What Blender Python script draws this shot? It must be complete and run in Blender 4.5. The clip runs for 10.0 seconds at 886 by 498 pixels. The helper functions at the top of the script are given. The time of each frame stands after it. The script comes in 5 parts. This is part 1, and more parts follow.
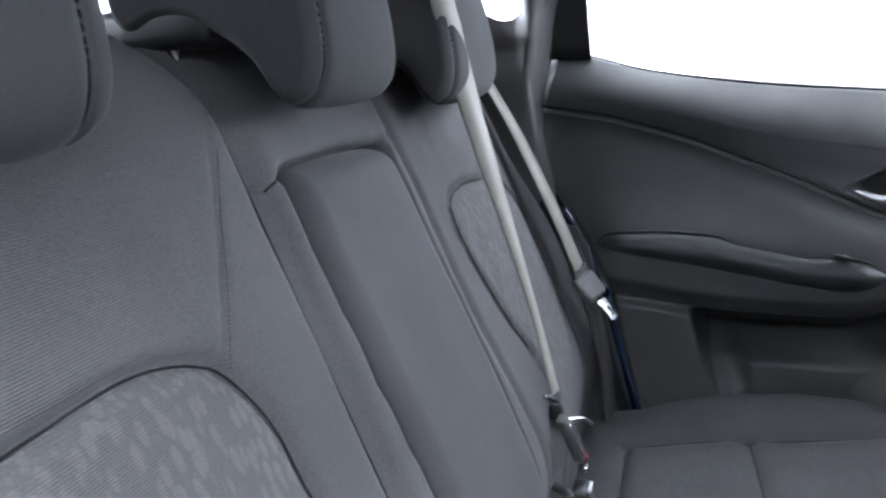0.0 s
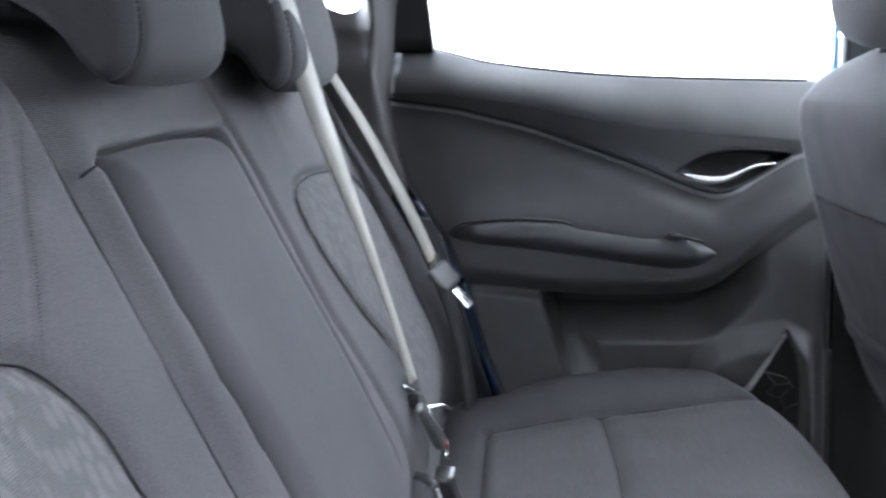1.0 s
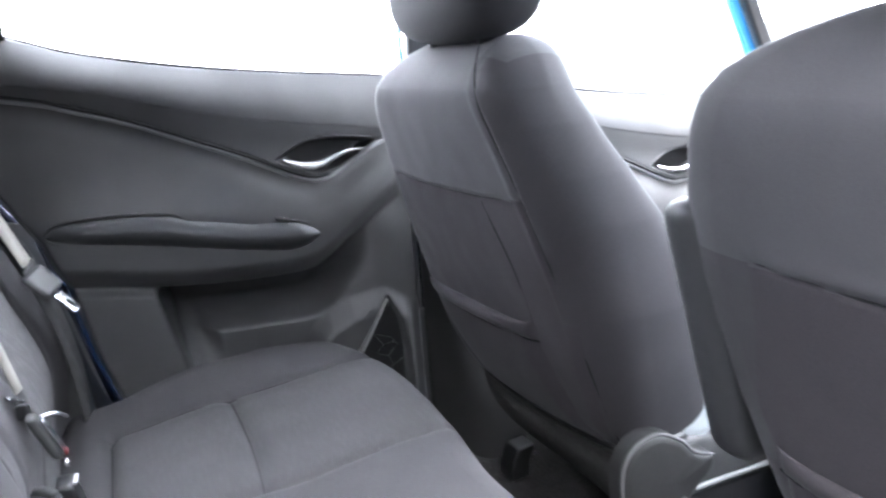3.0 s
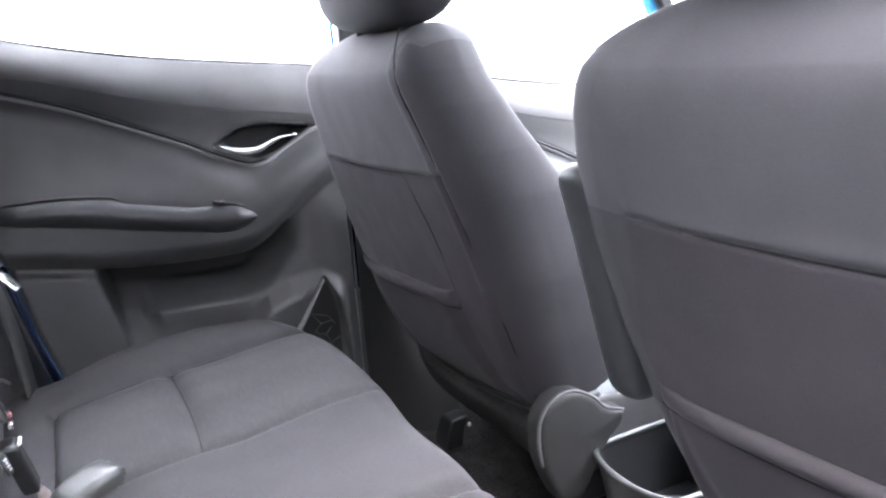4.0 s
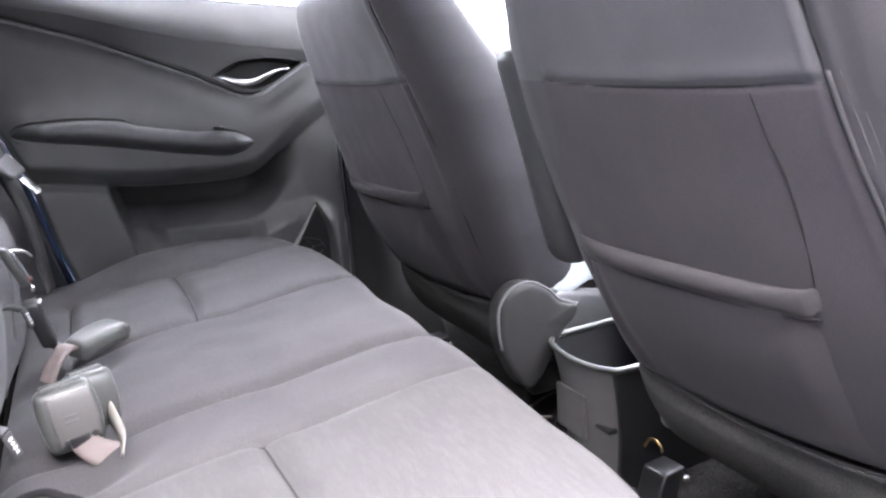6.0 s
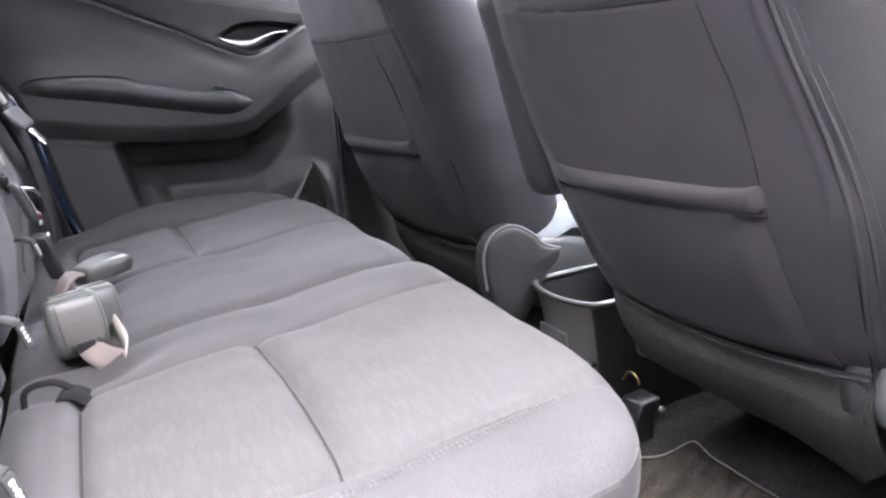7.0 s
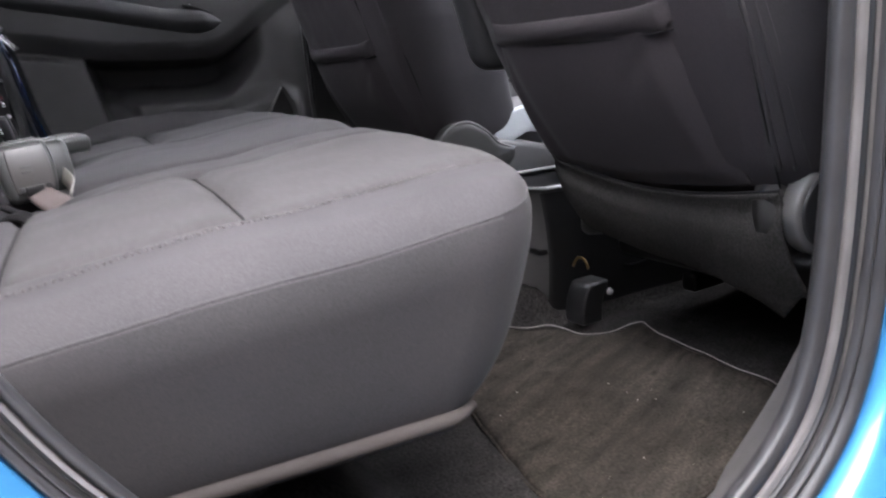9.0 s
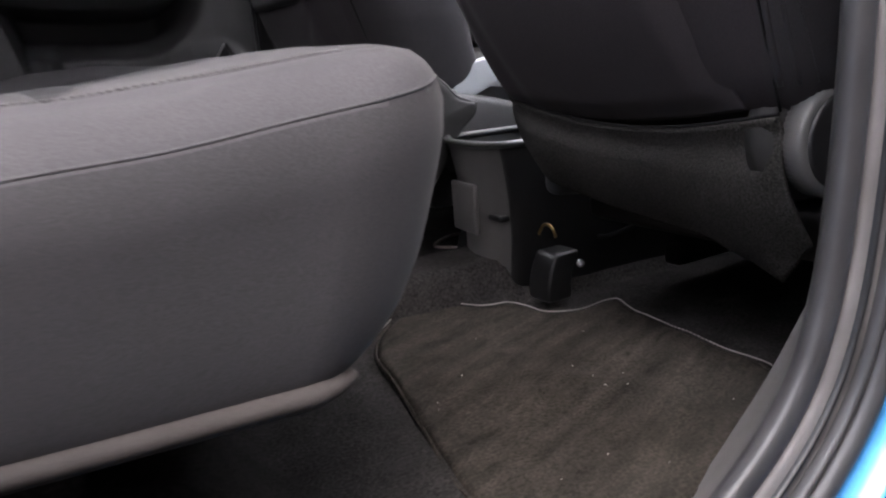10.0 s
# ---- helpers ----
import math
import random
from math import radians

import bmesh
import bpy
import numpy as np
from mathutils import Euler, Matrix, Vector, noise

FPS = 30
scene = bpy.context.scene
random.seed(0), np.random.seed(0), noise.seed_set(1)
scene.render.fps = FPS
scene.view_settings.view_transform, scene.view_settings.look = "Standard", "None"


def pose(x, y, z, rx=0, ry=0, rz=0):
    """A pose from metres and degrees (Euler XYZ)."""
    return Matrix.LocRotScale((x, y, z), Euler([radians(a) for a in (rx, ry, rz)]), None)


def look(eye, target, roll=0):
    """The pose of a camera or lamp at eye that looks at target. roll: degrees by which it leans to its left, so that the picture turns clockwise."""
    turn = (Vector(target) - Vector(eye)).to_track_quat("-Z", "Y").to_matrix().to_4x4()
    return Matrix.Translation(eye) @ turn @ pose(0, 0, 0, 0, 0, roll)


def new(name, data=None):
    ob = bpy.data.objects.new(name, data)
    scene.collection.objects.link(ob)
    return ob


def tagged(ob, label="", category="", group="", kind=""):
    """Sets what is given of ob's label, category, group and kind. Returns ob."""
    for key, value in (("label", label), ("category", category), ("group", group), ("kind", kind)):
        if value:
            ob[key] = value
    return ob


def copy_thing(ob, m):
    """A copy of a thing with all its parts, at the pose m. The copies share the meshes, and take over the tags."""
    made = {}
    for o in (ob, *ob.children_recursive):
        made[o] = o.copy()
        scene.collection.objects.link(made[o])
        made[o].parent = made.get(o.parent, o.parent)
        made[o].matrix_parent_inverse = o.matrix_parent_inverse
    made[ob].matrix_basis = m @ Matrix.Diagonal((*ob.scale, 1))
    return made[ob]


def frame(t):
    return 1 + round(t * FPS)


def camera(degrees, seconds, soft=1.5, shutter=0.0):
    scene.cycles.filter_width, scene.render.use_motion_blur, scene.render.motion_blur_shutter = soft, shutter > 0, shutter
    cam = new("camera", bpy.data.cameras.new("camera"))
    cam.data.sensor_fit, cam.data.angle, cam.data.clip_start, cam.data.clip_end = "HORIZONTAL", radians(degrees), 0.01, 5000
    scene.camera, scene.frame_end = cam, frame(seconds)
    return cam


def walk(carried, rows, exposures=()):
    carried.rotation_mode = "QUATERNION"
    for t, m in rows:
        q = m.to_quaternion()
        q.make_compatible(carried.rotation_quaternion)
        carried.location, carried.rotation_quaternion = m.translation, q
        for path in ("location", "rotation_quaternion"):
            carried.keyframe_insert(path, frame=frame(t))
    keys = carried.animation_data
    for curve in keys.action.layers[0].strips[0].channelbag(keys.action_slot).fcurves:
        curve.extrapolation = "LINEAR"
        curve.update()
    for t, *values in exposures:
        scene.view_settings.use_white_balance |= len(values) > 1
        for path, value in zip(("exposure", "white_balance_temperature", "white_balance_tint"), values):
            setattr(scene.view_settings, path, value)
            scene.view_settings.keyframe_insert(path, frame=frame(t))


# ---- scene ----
cam = camera(60.0, 10.0, soft=2.2, shutter=0.5)
PATH = [
    (0, (-0.093, -0.581, 0.88), (-0.676, 1.284, 0.453), -4.9),
    (0.5, (-0.097, -0.57, 0.866), (-0.531, 1.334, 0.436), -5.1),
    (1, (-0.083, -0.573, 0.858), (-0.315, 1.363, 0.416), -5.4),
    (1.5, (-0.079, -0.572, 0.855), (-0.108, 1.374, 0.393), -5.3),
    (2, (-0.057, -0.58, 0.843), (0.136, 1.355, 0.376), -5.1),
    (2.5, (-0.063, -0.596, 0.839), (0.406, 1.287, 0.355), -4.6),
    (3, (-0.087, -0.632, 0.835), (0.638, 1.162, 0.328), -4.5),
    (3.2, (-0.085, -0.645, 0.832), (0.685, 1.125, 0.309), -4.6),
    (4.5, (-0.093, -0.785, 0.796), (0.756, 0.954, 0.291), -4.4),
    (5, (-0.087, -0.844, 0.773), (0.746, 0.901, 0.264), -4.4),
    (5.5, (-0.095, -0.869, 0.733), (0.719, 0.886, 0.227), -4.5),
    (7, (-0.121, -0.982, 0.618), (0.668, 0.785, 0.113), -4.7),
    (7.5, (-0.12, -1.015, 0.579), (0.664, 0.754, 0.074), -4.9),
    (8, (-0.122, -1.048, 0.538), (0.657, 0.724, 0.034), -5.0),
    (8.5, (-0.122, -1.072, 0.49), (0.657, 0.7, -0.013), -5.1),
    (9, (-0.095, -1.081, 0.442), (0.688, 0.691, -0.054), -5.1),
    (9.5, (-0.05, -1.046, 0.38), (0.746, 0.722, -0.11), -4.8),
    (10, (0.024, -0.97, 0.345), (0.822, 0.796, -0.149), -4.7),
]
walk(cam, [(t, look(eye, target, roll)) for t, eye, target, roll in PATH],
     exposures=[(0, 3.75, 5880, 7), (2, 4.4, 5920, 7), (3.2, 4.55, 6050, 11), (4.5, 4.75, 6250, 15), (5, 4.9, 6300, 16), (7, 4.5, 6300, 15), (7.5, 4.3, 6300, 15), (9, 3.46, 6350, 15), (9.5, 3.34, 6400, 15), (10, 3.07, 6500, 17)])

# ---- world and light ----
world = bpy.data.worlds.new("overcast_sky")
scene.world = world
world.use_nodes = True
wn, wl = world.node_tree.nodes, world.node_tree.links
wbg = wn["Background"]
sky = wn.new("ShaderNodeTexSky")
sky.sky_type = "NISHITA"
sky.sun_disc = False
sky.sun_elevation, sky.sun_rotation = radians(60), radians(197)
sky.air_density, sky.dust_density, sky.ozone_density = 1.0, 6.0, 1.0
cloud = wn.new("ShaderNodeMix")
cloud.data_type = "RGBA"
cloud.inputs[0].default_value = 0.8
cloud.inputs[7].default_value = (11.5, 11.7, 12.2, 1)
# overcast: brighter overhead than at the horizon
wsep, wadd = wn.new("ShaderNodeSeparateXYZ"), wn.new("ShaderNodeMapRange")
wl.new(wn.new("ShaderNodeTexCoord").outputs["Generated"], wsep.inputs[0])
wl.new(wsep.outputs["Z"], wadd.inputs["Value"])
wadd.inputs["To Min"].default_value, wadd.inputs["To Max"].default_value = 0.7, 1.4
wl.new(sky.outputs[0], cloud.inputs[6])
wmul = wn.new("ShaderNodeVectorMath")
wmul.operation = "SCALE"
wl.new(cloud.outputs[2], wmul.inputs[0])
wl.new(wadd.outputs[0], wmul.inputs["Scale"])
wl.new(wmul.outputs[0], wbg.inputs[0])
wbg.inputs[1].default_value = 0.15
sun = new("sun", bpy.data.lights.new("sun", "SUN"))
sun.data.energy, sun.data.angle, sun.data.color = 0.25, radians(25), (1.0, 0.95, 0.9)
sun.matrix_world = look((-1.2, -4, 8), (0, 0, 0))


# ---- materials ----
def base_mat(name, rough, metal=0.0, spec=0.5):
    m = bpy.data.materials.new(name)
    m.use_nodes = True
    b = m.node_tree.nodes["Principled BSDF"]
    b.inputs["Roughness"].default_value, b.inputs["Metallic"].default_value = rough, metal
    b.inputs["Specular IOR Level"].default_value = spec
    return m, m.node_tree.nodes, m.node_tree.links, b


def noise_node(n, l, coord, scale, detail=3.0, stretch=(1, 1, 1)):
    mp = n.new("ShaderNodeMapping")
    mp.inputs["Scale"].default_value = stretch
    l.new(coord, mp.inputs["Vector"])
    t = n.new("ShaderNodeTexNoise")
    t.inputs["Scale"].default_value, t.inputs["Detail"].default_value = scale, detail
    l.new(mp.outputs[0], t.inputs["Vector"])
    return t.outputs["Fac"]


def ramp(n, l, fac, a, b, lo=0.3, hi=0.7):
    r = n.new("ShaderNodeValToRGB")
    r.color_ramp.elements[0].position, r.color_ramp.elements[1].position = lo, hi
    r.color_ramp.elements[0].color, r.color_ramp.elements[1].color = (*a, 1), (*b, 1)
    l.new(fac, r.inputs[0])
    return r.outputs[0]


def mix(n, l, fac, a, b, blend="MIX"):
    x = n.new("ShaderNodeMix")
    x.data_type, x.blend_type = "RGBA", blend
    x.inputs[0].default_value = fac
    l.new(a, x.inputs[6]), l.new(b, x.inputs[7])
    return x.outputs[2]


def bump(n, l, bsdf, heights):
    """A chain of bump nodes: (height socket, strength, distance)."""
    prev = None
    for h, s, d in heights:
        k = n.new("ShaderNodeBump")
        k.inputs["Strength"].default_value, k.inputs["Distance"].default_value = s, d
        l.new(h, k.inputs["Height"])
        if prev:
            l.new(prev, k.inputs["Normal"])
        prev = k.outputs[0]
    l.new(prev, bsdf.inputs["Normal"])


def wave(n, l, coord, scale, axis, distort=0.4):
    w = n.new("ShaderNodeTexWave")
    w.bands_direction = axis
    w.inputs["Scale"].default_value, w.inputs["Distortion"].default_value = scale, distort
    w.inputs["Detail Scale"].default_value = 3.0
    l.new(coord, w.inputs["Vector"])
    return w.outputs["Fac"]


def fabric(name, col, rib=True, fleck=0.16, melange=0.0, rough=0.9, spec=0.12):
    """Woven car upholstery: soft sheen, fine ribs, faint wear at a larger scale."""
    m, n, l, b = base_mat(name, rough, spec=spec)
    c = n.new("ShaderNodeTexCoord").outputs["Object"]
    big, fine = noise_node(n, l, c, 7, 4), noise_node(n, l, c, 900, 2)
    lo, hi = [v * (1 - fleck) for v in col], [v * (1 + fleck) for v in col]
    a = ramp(n, l, fine, lo, hi, 0.35, 0.65)
    g = ramp(n, l, big, (0.86, 0.86, 0.87), (1.1, 1.09, 1.09))
    out = mix(n, l, 1.0, a, g, "MULTIPLY")
    if melange:
        mid = noise_node(n, l, c, 60, 4, (1.0, 0.45, 1.0))
        out = mix(n, l, melange, out, ramp(n, l, mid, (0.55, 0.55, 0.55), (1.5, 1.5, 1.5)), "MULTIPLY")
    l.new(out, b.inputs["Base Color"])
    b.inputs["Sheen Weight"].default_value, b.inputs["Sheen Roughness"].default_value = 0.05, 0.4
    hs = [(fine, 0.15, 0.0005), (noise_node(n, l, c, 14, 3), 0.2, 0.004)]
    if rib:
        hs.append((wave(n, l, c, 210, "Z", 0.3), 0.5, 0.001))
    bump(n, l, b, hs)
    return m


def leaf_fabric(name, col, turn, stretch, depth, rib=True):
    """Insert cloth with a tone-on-tone pattern of slanting leaf-like flecks."""
    m, n, l, b = base_mat(name, 0.9, spec=0.12)
    c = n.new("ShaderNodeTexCoord").outputs["Object"]
    mp = n.new("ShaderNodeMapping")
    mp.inputs["Rotation"].default_value, mp.inputs["Scale"].default_value = turn, stretch
    l.new(c, mp.inputs["Vector"])
    v = n.new("ShaderNodeTexVoronoi")
    v.inputs["Scale"].default_value, v.inputs["Randomness"].default_value = 140, 0.9
    l.new(mp.outputs[0], v.inputs["Vector"])
    bw = n.new("ShaderNodeMapRange")
    bw.inputs["From Min"].default_value, bw.inputs["From Max"].default_value = 0.75, 0.1
    l.new(v.outputs["Distance"], bw.inputs["Value"])
    fine = noise_node(n, l, c, 900, 2)
    a = ramp(n, l, bw.outputs[0], [k * (1 - depth) for k in col], [k * (1 + depth * 1.3) for k in col], 0.38, 0.58)
    f = ramp(n, l, fine, (0.85, 0.85, 0.85), (1.15, 1.15, 1.15))
    l.new(mix(n, l, 1.0, a, f, "MULTIPLY"), b.inputs["Base Color"])
    b.inputs["Sheen Weight"].default_value = 0.05
    bump(n, l, b, [(fine, 0.25, 0.0006), (bw.outputs[0], 0.15, 0.001)] + ([(wave(n, l, c, 210, "Z", 0.3), 0.45, 0.0009)] if rib else [(noise_node(n, l, c, 14, 3), 0.2, 0.004)]))
    return m


def plastic(name, col, rough, grain=0.35, scale=700, spec=0.5):
    """Moulded plastic with leather-like grain, dust and a little hand wear."""
    m, n, l, b = base_mat(name, rough, spec=spec)
    c = n.new("ShaderNodeTexCoord").outputs["Object"]
    v = n.new("ShaderNodeTexVoronoi")
    v.inputs["Scale"].default_value = scale
    l.new(c, v.inputs["Vector"])
    big = noise_node(n, l, c, 9, 5)
    l.new(ramp(n, l, big, [k * 0.85 for k in col], [min(1, k * 1.18) for k in col]), b.inputs["Base Color"])
    r = n.new("ShaderNodeMapRange")
    r.inputs["To Min"].default_value, r.inputs["To Max"].default_value = rough - 0.08, rough + 0.1
    l.new(noise_node(n, l, c, 35, 4), r.inputs["Value"])
    l.new(r.outputs[0], b.inputs["Roughness"])
    bump(n, l, b, [(v.outputs["Distance"], grain, 0.0005)])
    return m


def carpet(name, col, pile=420, fleck=0.5, trodden=False):
    m, n, l, b = base_mat(name, 0.98, spec=0.1)
    c = n.new("ShaderNodeTexCoord").outputs["Object"]
    fine, mid, big = noise_node(n, l, c, pile, 4), noise_node(n, l, c, 26, 5), noise_node(n, l, c, 5, 4)
    a = ramp(n, l, fine, [k * (1 - fleck) for k in col], [k * (1 + fleck) for k in col])
    d = ramp(n, l, mid, (0.78, 0.77, 0.76), (1.2, 1.19, 1.17))
    e = ramp(n, l, big, (0.8, 0.8, 0.8), (1.2, 1.18, 1.14))
    out = mix(n, l, 1.0, mix(n, l, 1.0, a, d, "MULTIPLY"), e, "MULTIPLY")
    if trodden:
        # brushed streaks of flattened pile and a few darker scuffs
        turn = n.new("ShaderNodeMapping")
        turn.inputs["Rotation"].default_value = (0, 0, radians(-28))
        l.new(c, turn.inputs["Vector"])
        streak = noise_node(n, l, turn.outputs[0], 16, 4, (0.35, 2.6, 1.0))
        scuff = noise_node(n, l, turn.outputs[0], 30, 5, (0.6, 1.6, 1.0))
        out = mix(n, l, 1.0, out, ramp(n, l, streak, (0.62, 0.61, 0.6), (1.3, 1.27, 1.22), 0.35, 0.65), "MULTIPLY")
        out = mix(n, l, 1.0, out, ramp(n, l, scuff, (0.5, 0.5, 0.5), (1.0, 1.0, 1.0), 0.3, 0.42), "MULTIPLY")
    l.new(out, b.inputs["Base Color"])
    bump(n, l, b, [(fine, 0.7, 0.002), (mid, 0.3, 0.004)])
    return m


def plain(name, col, rough, metal=0.0, var=0.12, scale=40, spec=0.5):
    m, n, l, b = base_mat(name, rough, metal, spec)
    c = n.new("ShaderNodeTexCoord").outputs["Object"]
    t = noise_node(n, l, c, scale, 4)
    l.new(ramp(n, l, t, [k * (1 - var) for k in col], [min(1, k * (1 + var)) for k in col]), b.inputs["Base Color"])
    bump(n, l, b, [(noise_node(n, l, c, scale * 8, 2), 0.05, 0.0006)])
    return m


def webbing(name, col):
    m, n, l, b = base_mat(name, 0.6, spec=0.4)
    c = n.new("ShaderNodeTexCoord").outputs["Object"]
    t = wave(n, l, c, 220, "Z", 0.2)
    l.new(ramp(n, l, noise_node(n, l, c, 12, 3), [k * 0.85 for k in col], col), b.inputs["Base Color"])
    bump(n, l, b, [(t, 0.4, 0.0006)])
    return m


def paint(name, col):
    m, n, l, b = base_mat(name, 0.22)
    c = n.new("ShaderNodeTexCoord").outputs["Object"]
    l.new(ramp(n, l, noise_node(n, l, c, 1800, 2), [k * 0.8 for k in col], [min(1, k * 1.2) for k in col]), b.inputs["Base Color"])
    b.inputs["Metallic"].default_value = 0.45
    b.inputs["Coat Weight"].default_value, b.inputs["Coat Roughness"].default_value = 1.0, 0.04
    return m


FAB = fabric("seat_cloth", (0.0732, 0.0708, 0.0738))
FAB_IN = leaf_fabric("seat_insert_cloth", (0.0535, 0.0517, 0.0535), (0, 0, radians(35)), (1.1, 0.25, 1.1), 0.03, False)
FAB_LEAF = leaf_fabric("seat_leaf_cloth", (0.081, 0.0786, 0.0804), (radians(-36), 0, 0), (1.05, 1.05, 0.24), 0.12)
FAB_C = fabric("cushion_cloth", (0.054, 0.0522, 0.0544), rib=False)
FAB_SM = fabric("smooth_seat_cloth", (0.052, 0.0503, 0.0533), rib=False, fleck=0.08, rough=0.82, spec=0.14)
FAB_BACK = fabric("seat_back_cloth", (0.0335, 0.0298, 0.0326), rib=False)
FAB_HEM = fabric("pocket_hem_cloth", (0.033, 0.0296, 0.032), rib=False)
# cushion cloth darkened for its skirt: the side's shade is in the colour
FAB_SKIRT = fabric("skirt_shade_cloth", (0.033, 0.0316, 0.033), rib=False)
# darker copy of the smooth cloth: shade on the seat sides put into colour
FAB_SIDE = fabric("side_shade_cloth", (0.033, 0.031, 0.0332), rib=False, fleck=0.1, rough=0.82, spec=0.14)
# dark seam colours: cords in these carry the shade of grooves and gaps
SEAM_SOFT = plain("soft_seam_shadow_thread", (0.028, 0.027, 0.028), 0.95, spec=0.1)
SEAM = plain("seam_shadow_thread", (0.012, 0.0115, 0.0125), 0.95, spec=0.1)
THREAD_DK = plain("grey_thread", (0.042, 0.0406, 0.042), 0.85)
THREAD = plain("light_thread", (0.085, 0.08, 0.082), 0.8)
THREAD_PALE = plain("pale_mat_thread", (0.252, 0.238, 0.231), 0.8)
PL_UP = plastic("upper_trim_plastic", (0.072, 0.0708, 0.0714), 0.6, spec=0.22)
PL_RIDGE = plastic("pale_ridge_plastic", (0.2, 0.195, 0.19), 0.35, 0.1)
PL_SILL = plastic("sill_trim_plastic", (0.115, 0.111, 0.108), 0.55, 0.3, spec=0.3)
PL_EDGE = plastic("edging_plastic", (0.023, 0.0195, 0.018), 0.75, spec=0.2)
PL_CON = plastic("console_plastic", (0.075, 0.0725, 0.071), 0.38, 0.15)
PL_HINGE = plastic("hinge_cover_plastic", (0.021, 0.0206, 0.0204), 0.55, 0.2, spec=0.18)
PL_DK = plastic("dark_trim_plastic", (0.050, 0.0496, 0.050), 0.48)
FAB_HEAD = fabric("headrest_cloth", (0.034, 0.0328, 0.0345), rib=False, fleck=0.1, rough=0.85, spec=0.12)
PL_ARM = plastic("armrest_vinyl", (0.024, 0.0246, 0.026), 0.45, 0.25)
PL_GREY = plastic("grey_buckle_plastic", (0.0408, 0.042, 0.0402), 0.36, 0.12)
PL_KNOB = plastic("knob_plastic", (0.075, 0.074, 0.073), 0.4, 0.12)
PL_PALE = plastic("pale_buckle_plastic", (0.063, 0.06, 0.0582), 0.33, 0.1)
PL_LIGHT = plastic("silver_console_plastic", (0.294, 0.315, 0.322), 0.4, 0.15)
PL_CLIP = plastic("pale_clip_plastic", (0.05, 0.048, 0.048), 0.5, 0.2)
PL_BLACK = plastic("black_plastic", (0.0072, 0.0072, 0.0078), 0.4, 0.15)
ACCENT = plastic("satin_accent_strip", (0.2, 0.2, 0.205), 0.35, 0.1)
CARPET = carpet("floor_carpet", (0.021, 0.0202, 0.0205), 300, 0.75)
MAT = carpet("mat_carpet", (0.0245, 0.0224, 0.0205), 300, 0.5, True)
FELT = carpet("felt_back", (0.028, 0.0275, 0.027), 500, 0.75)
BRASS = plain("dull_brass", (0.32, 0.22, 0.1), 0.4, 1.0)
CHROME = plain("satin_chrome", (0.82, 0.82, 0.83), 0.22, 1.0, 0.05)
STEEL = plain("bright_steel", (0.75, 0.76, 0.78), 0.25, 1.0, 0.08)
RUBBER = plain("door_seal_rubber", (0.027, 0.0264, 0.0276), 0.42, 0.0, 0.2, 25)
RUBBER_DK = plain("matt_black_rubber", (0.006, 0.007, 0.0095), 0.6, 0.0, 0.2, 25, spec=0.2)
RUBBER_SOFT = plain("flocked_seal_rubber", (0.096, 0.0912, 0.0912), 0.45, 0.0, 0.2, 25)
WEB_GREY = webbing("grey_belt_webbing", (0.225, 0.212, 0.188))
WEB_DARK = webbing("dark_belt_webbing", (0.0315, 0.0315, 0.0315))
WEB_PINK = webbing("pink_grey_webbing", (0.14, 0.115, 0.109))
PAINT = paint("blue_metallic_paint", (0.063, 0.294, 0.602))
PAINT_DK = paint("dark_blue_jamb_paint", (0.002, 0.009, 0.035))
HEADLINER = fabric("headliner_cloth", (0.238, 0.231, 0.224), rib=False)
PILLAR = plastic("pillar_trim_plastic", (0.051, 0.048, 0.048), 0.45, 0.3)
WALL = carpet("dark_render", (0.045, 0.04, 0.038), 90, 0.2)
LINT = plain("grey_lint", (0.3, 0.29, 0.28), 0.9)
RED = plain("red_button_plastic", (0.1, 0.014, 0.014), 0.4)
WHITE = plain("white_label_print", (0.55, 0.55, 0.56), 0.6)
GROUND = carpet("grey_asphalt", (0.05, 0.05, 0.049), 60, 0.12)
GLASS = bpy.data.materials.new("window_glass")
GLASS.use_nodes = True
_g = GLASS.node_tree.nodes["Principled BSDF"]
_g.inputs["Transmission Weight"].default_value, _g.inputs["Roughness"].default_value, _g.inputs["IOR"].default_value = 1.0, 0.0, 1.02


# ---- mesh tools ----
def sm(a, b, v):
    """Smooth step from 0 at a to 1 at b."""
    k = min(1.0, max(0.0, (v - a) / (b - a)))
    return k * k * (3 - 2 * k)


def gauss(v, w):
    return math.exp(-(v / w) ** 2)


def interp(pts, v):
    """Piecewise linear curve through (a, b) points."""
    if v <= pts[0][0]:
        return pts[0][1]
    for (a, b), (c, d) in zip(pts, pts[1:]):
        if v <= c:
            return b + (d - b) * (v - a) / (c - a)
    return pts[-1][1]


def obj(name, bm, material, parent=None, label="", smooth=True):
    me = bpy.data.meshes.new(name)
    bmesh.ops.recalc_face_normals(bm, faces=bm.faces)
    for f in bm.faces:
        f.smooth = smooth
    bm.to_mesh(me)
    bm.free()
    for k in (material if isinstance(material, (list, tuple)) else [material]):
        me.materials.append(k)
    o = new(name, me)
    if parent:
        o.parent = parent
        o.matrix_parent_inverse = parent.matrix_world.inverted()
    if label:
        tagged(o, label)
    return o


def part(name, bm, material, parent, label="", smooth=True):
    return obj(name, bm, material, parent, label, smooth)


def thing(name, label, category, at=(0, 0, 0), group="", kind=""):
    e = new(name)
    e.empty_display_size = 0.05
    e.location = at
    bpy.context.view_layer.update()
    return tagged(e, label, category, group, kind)


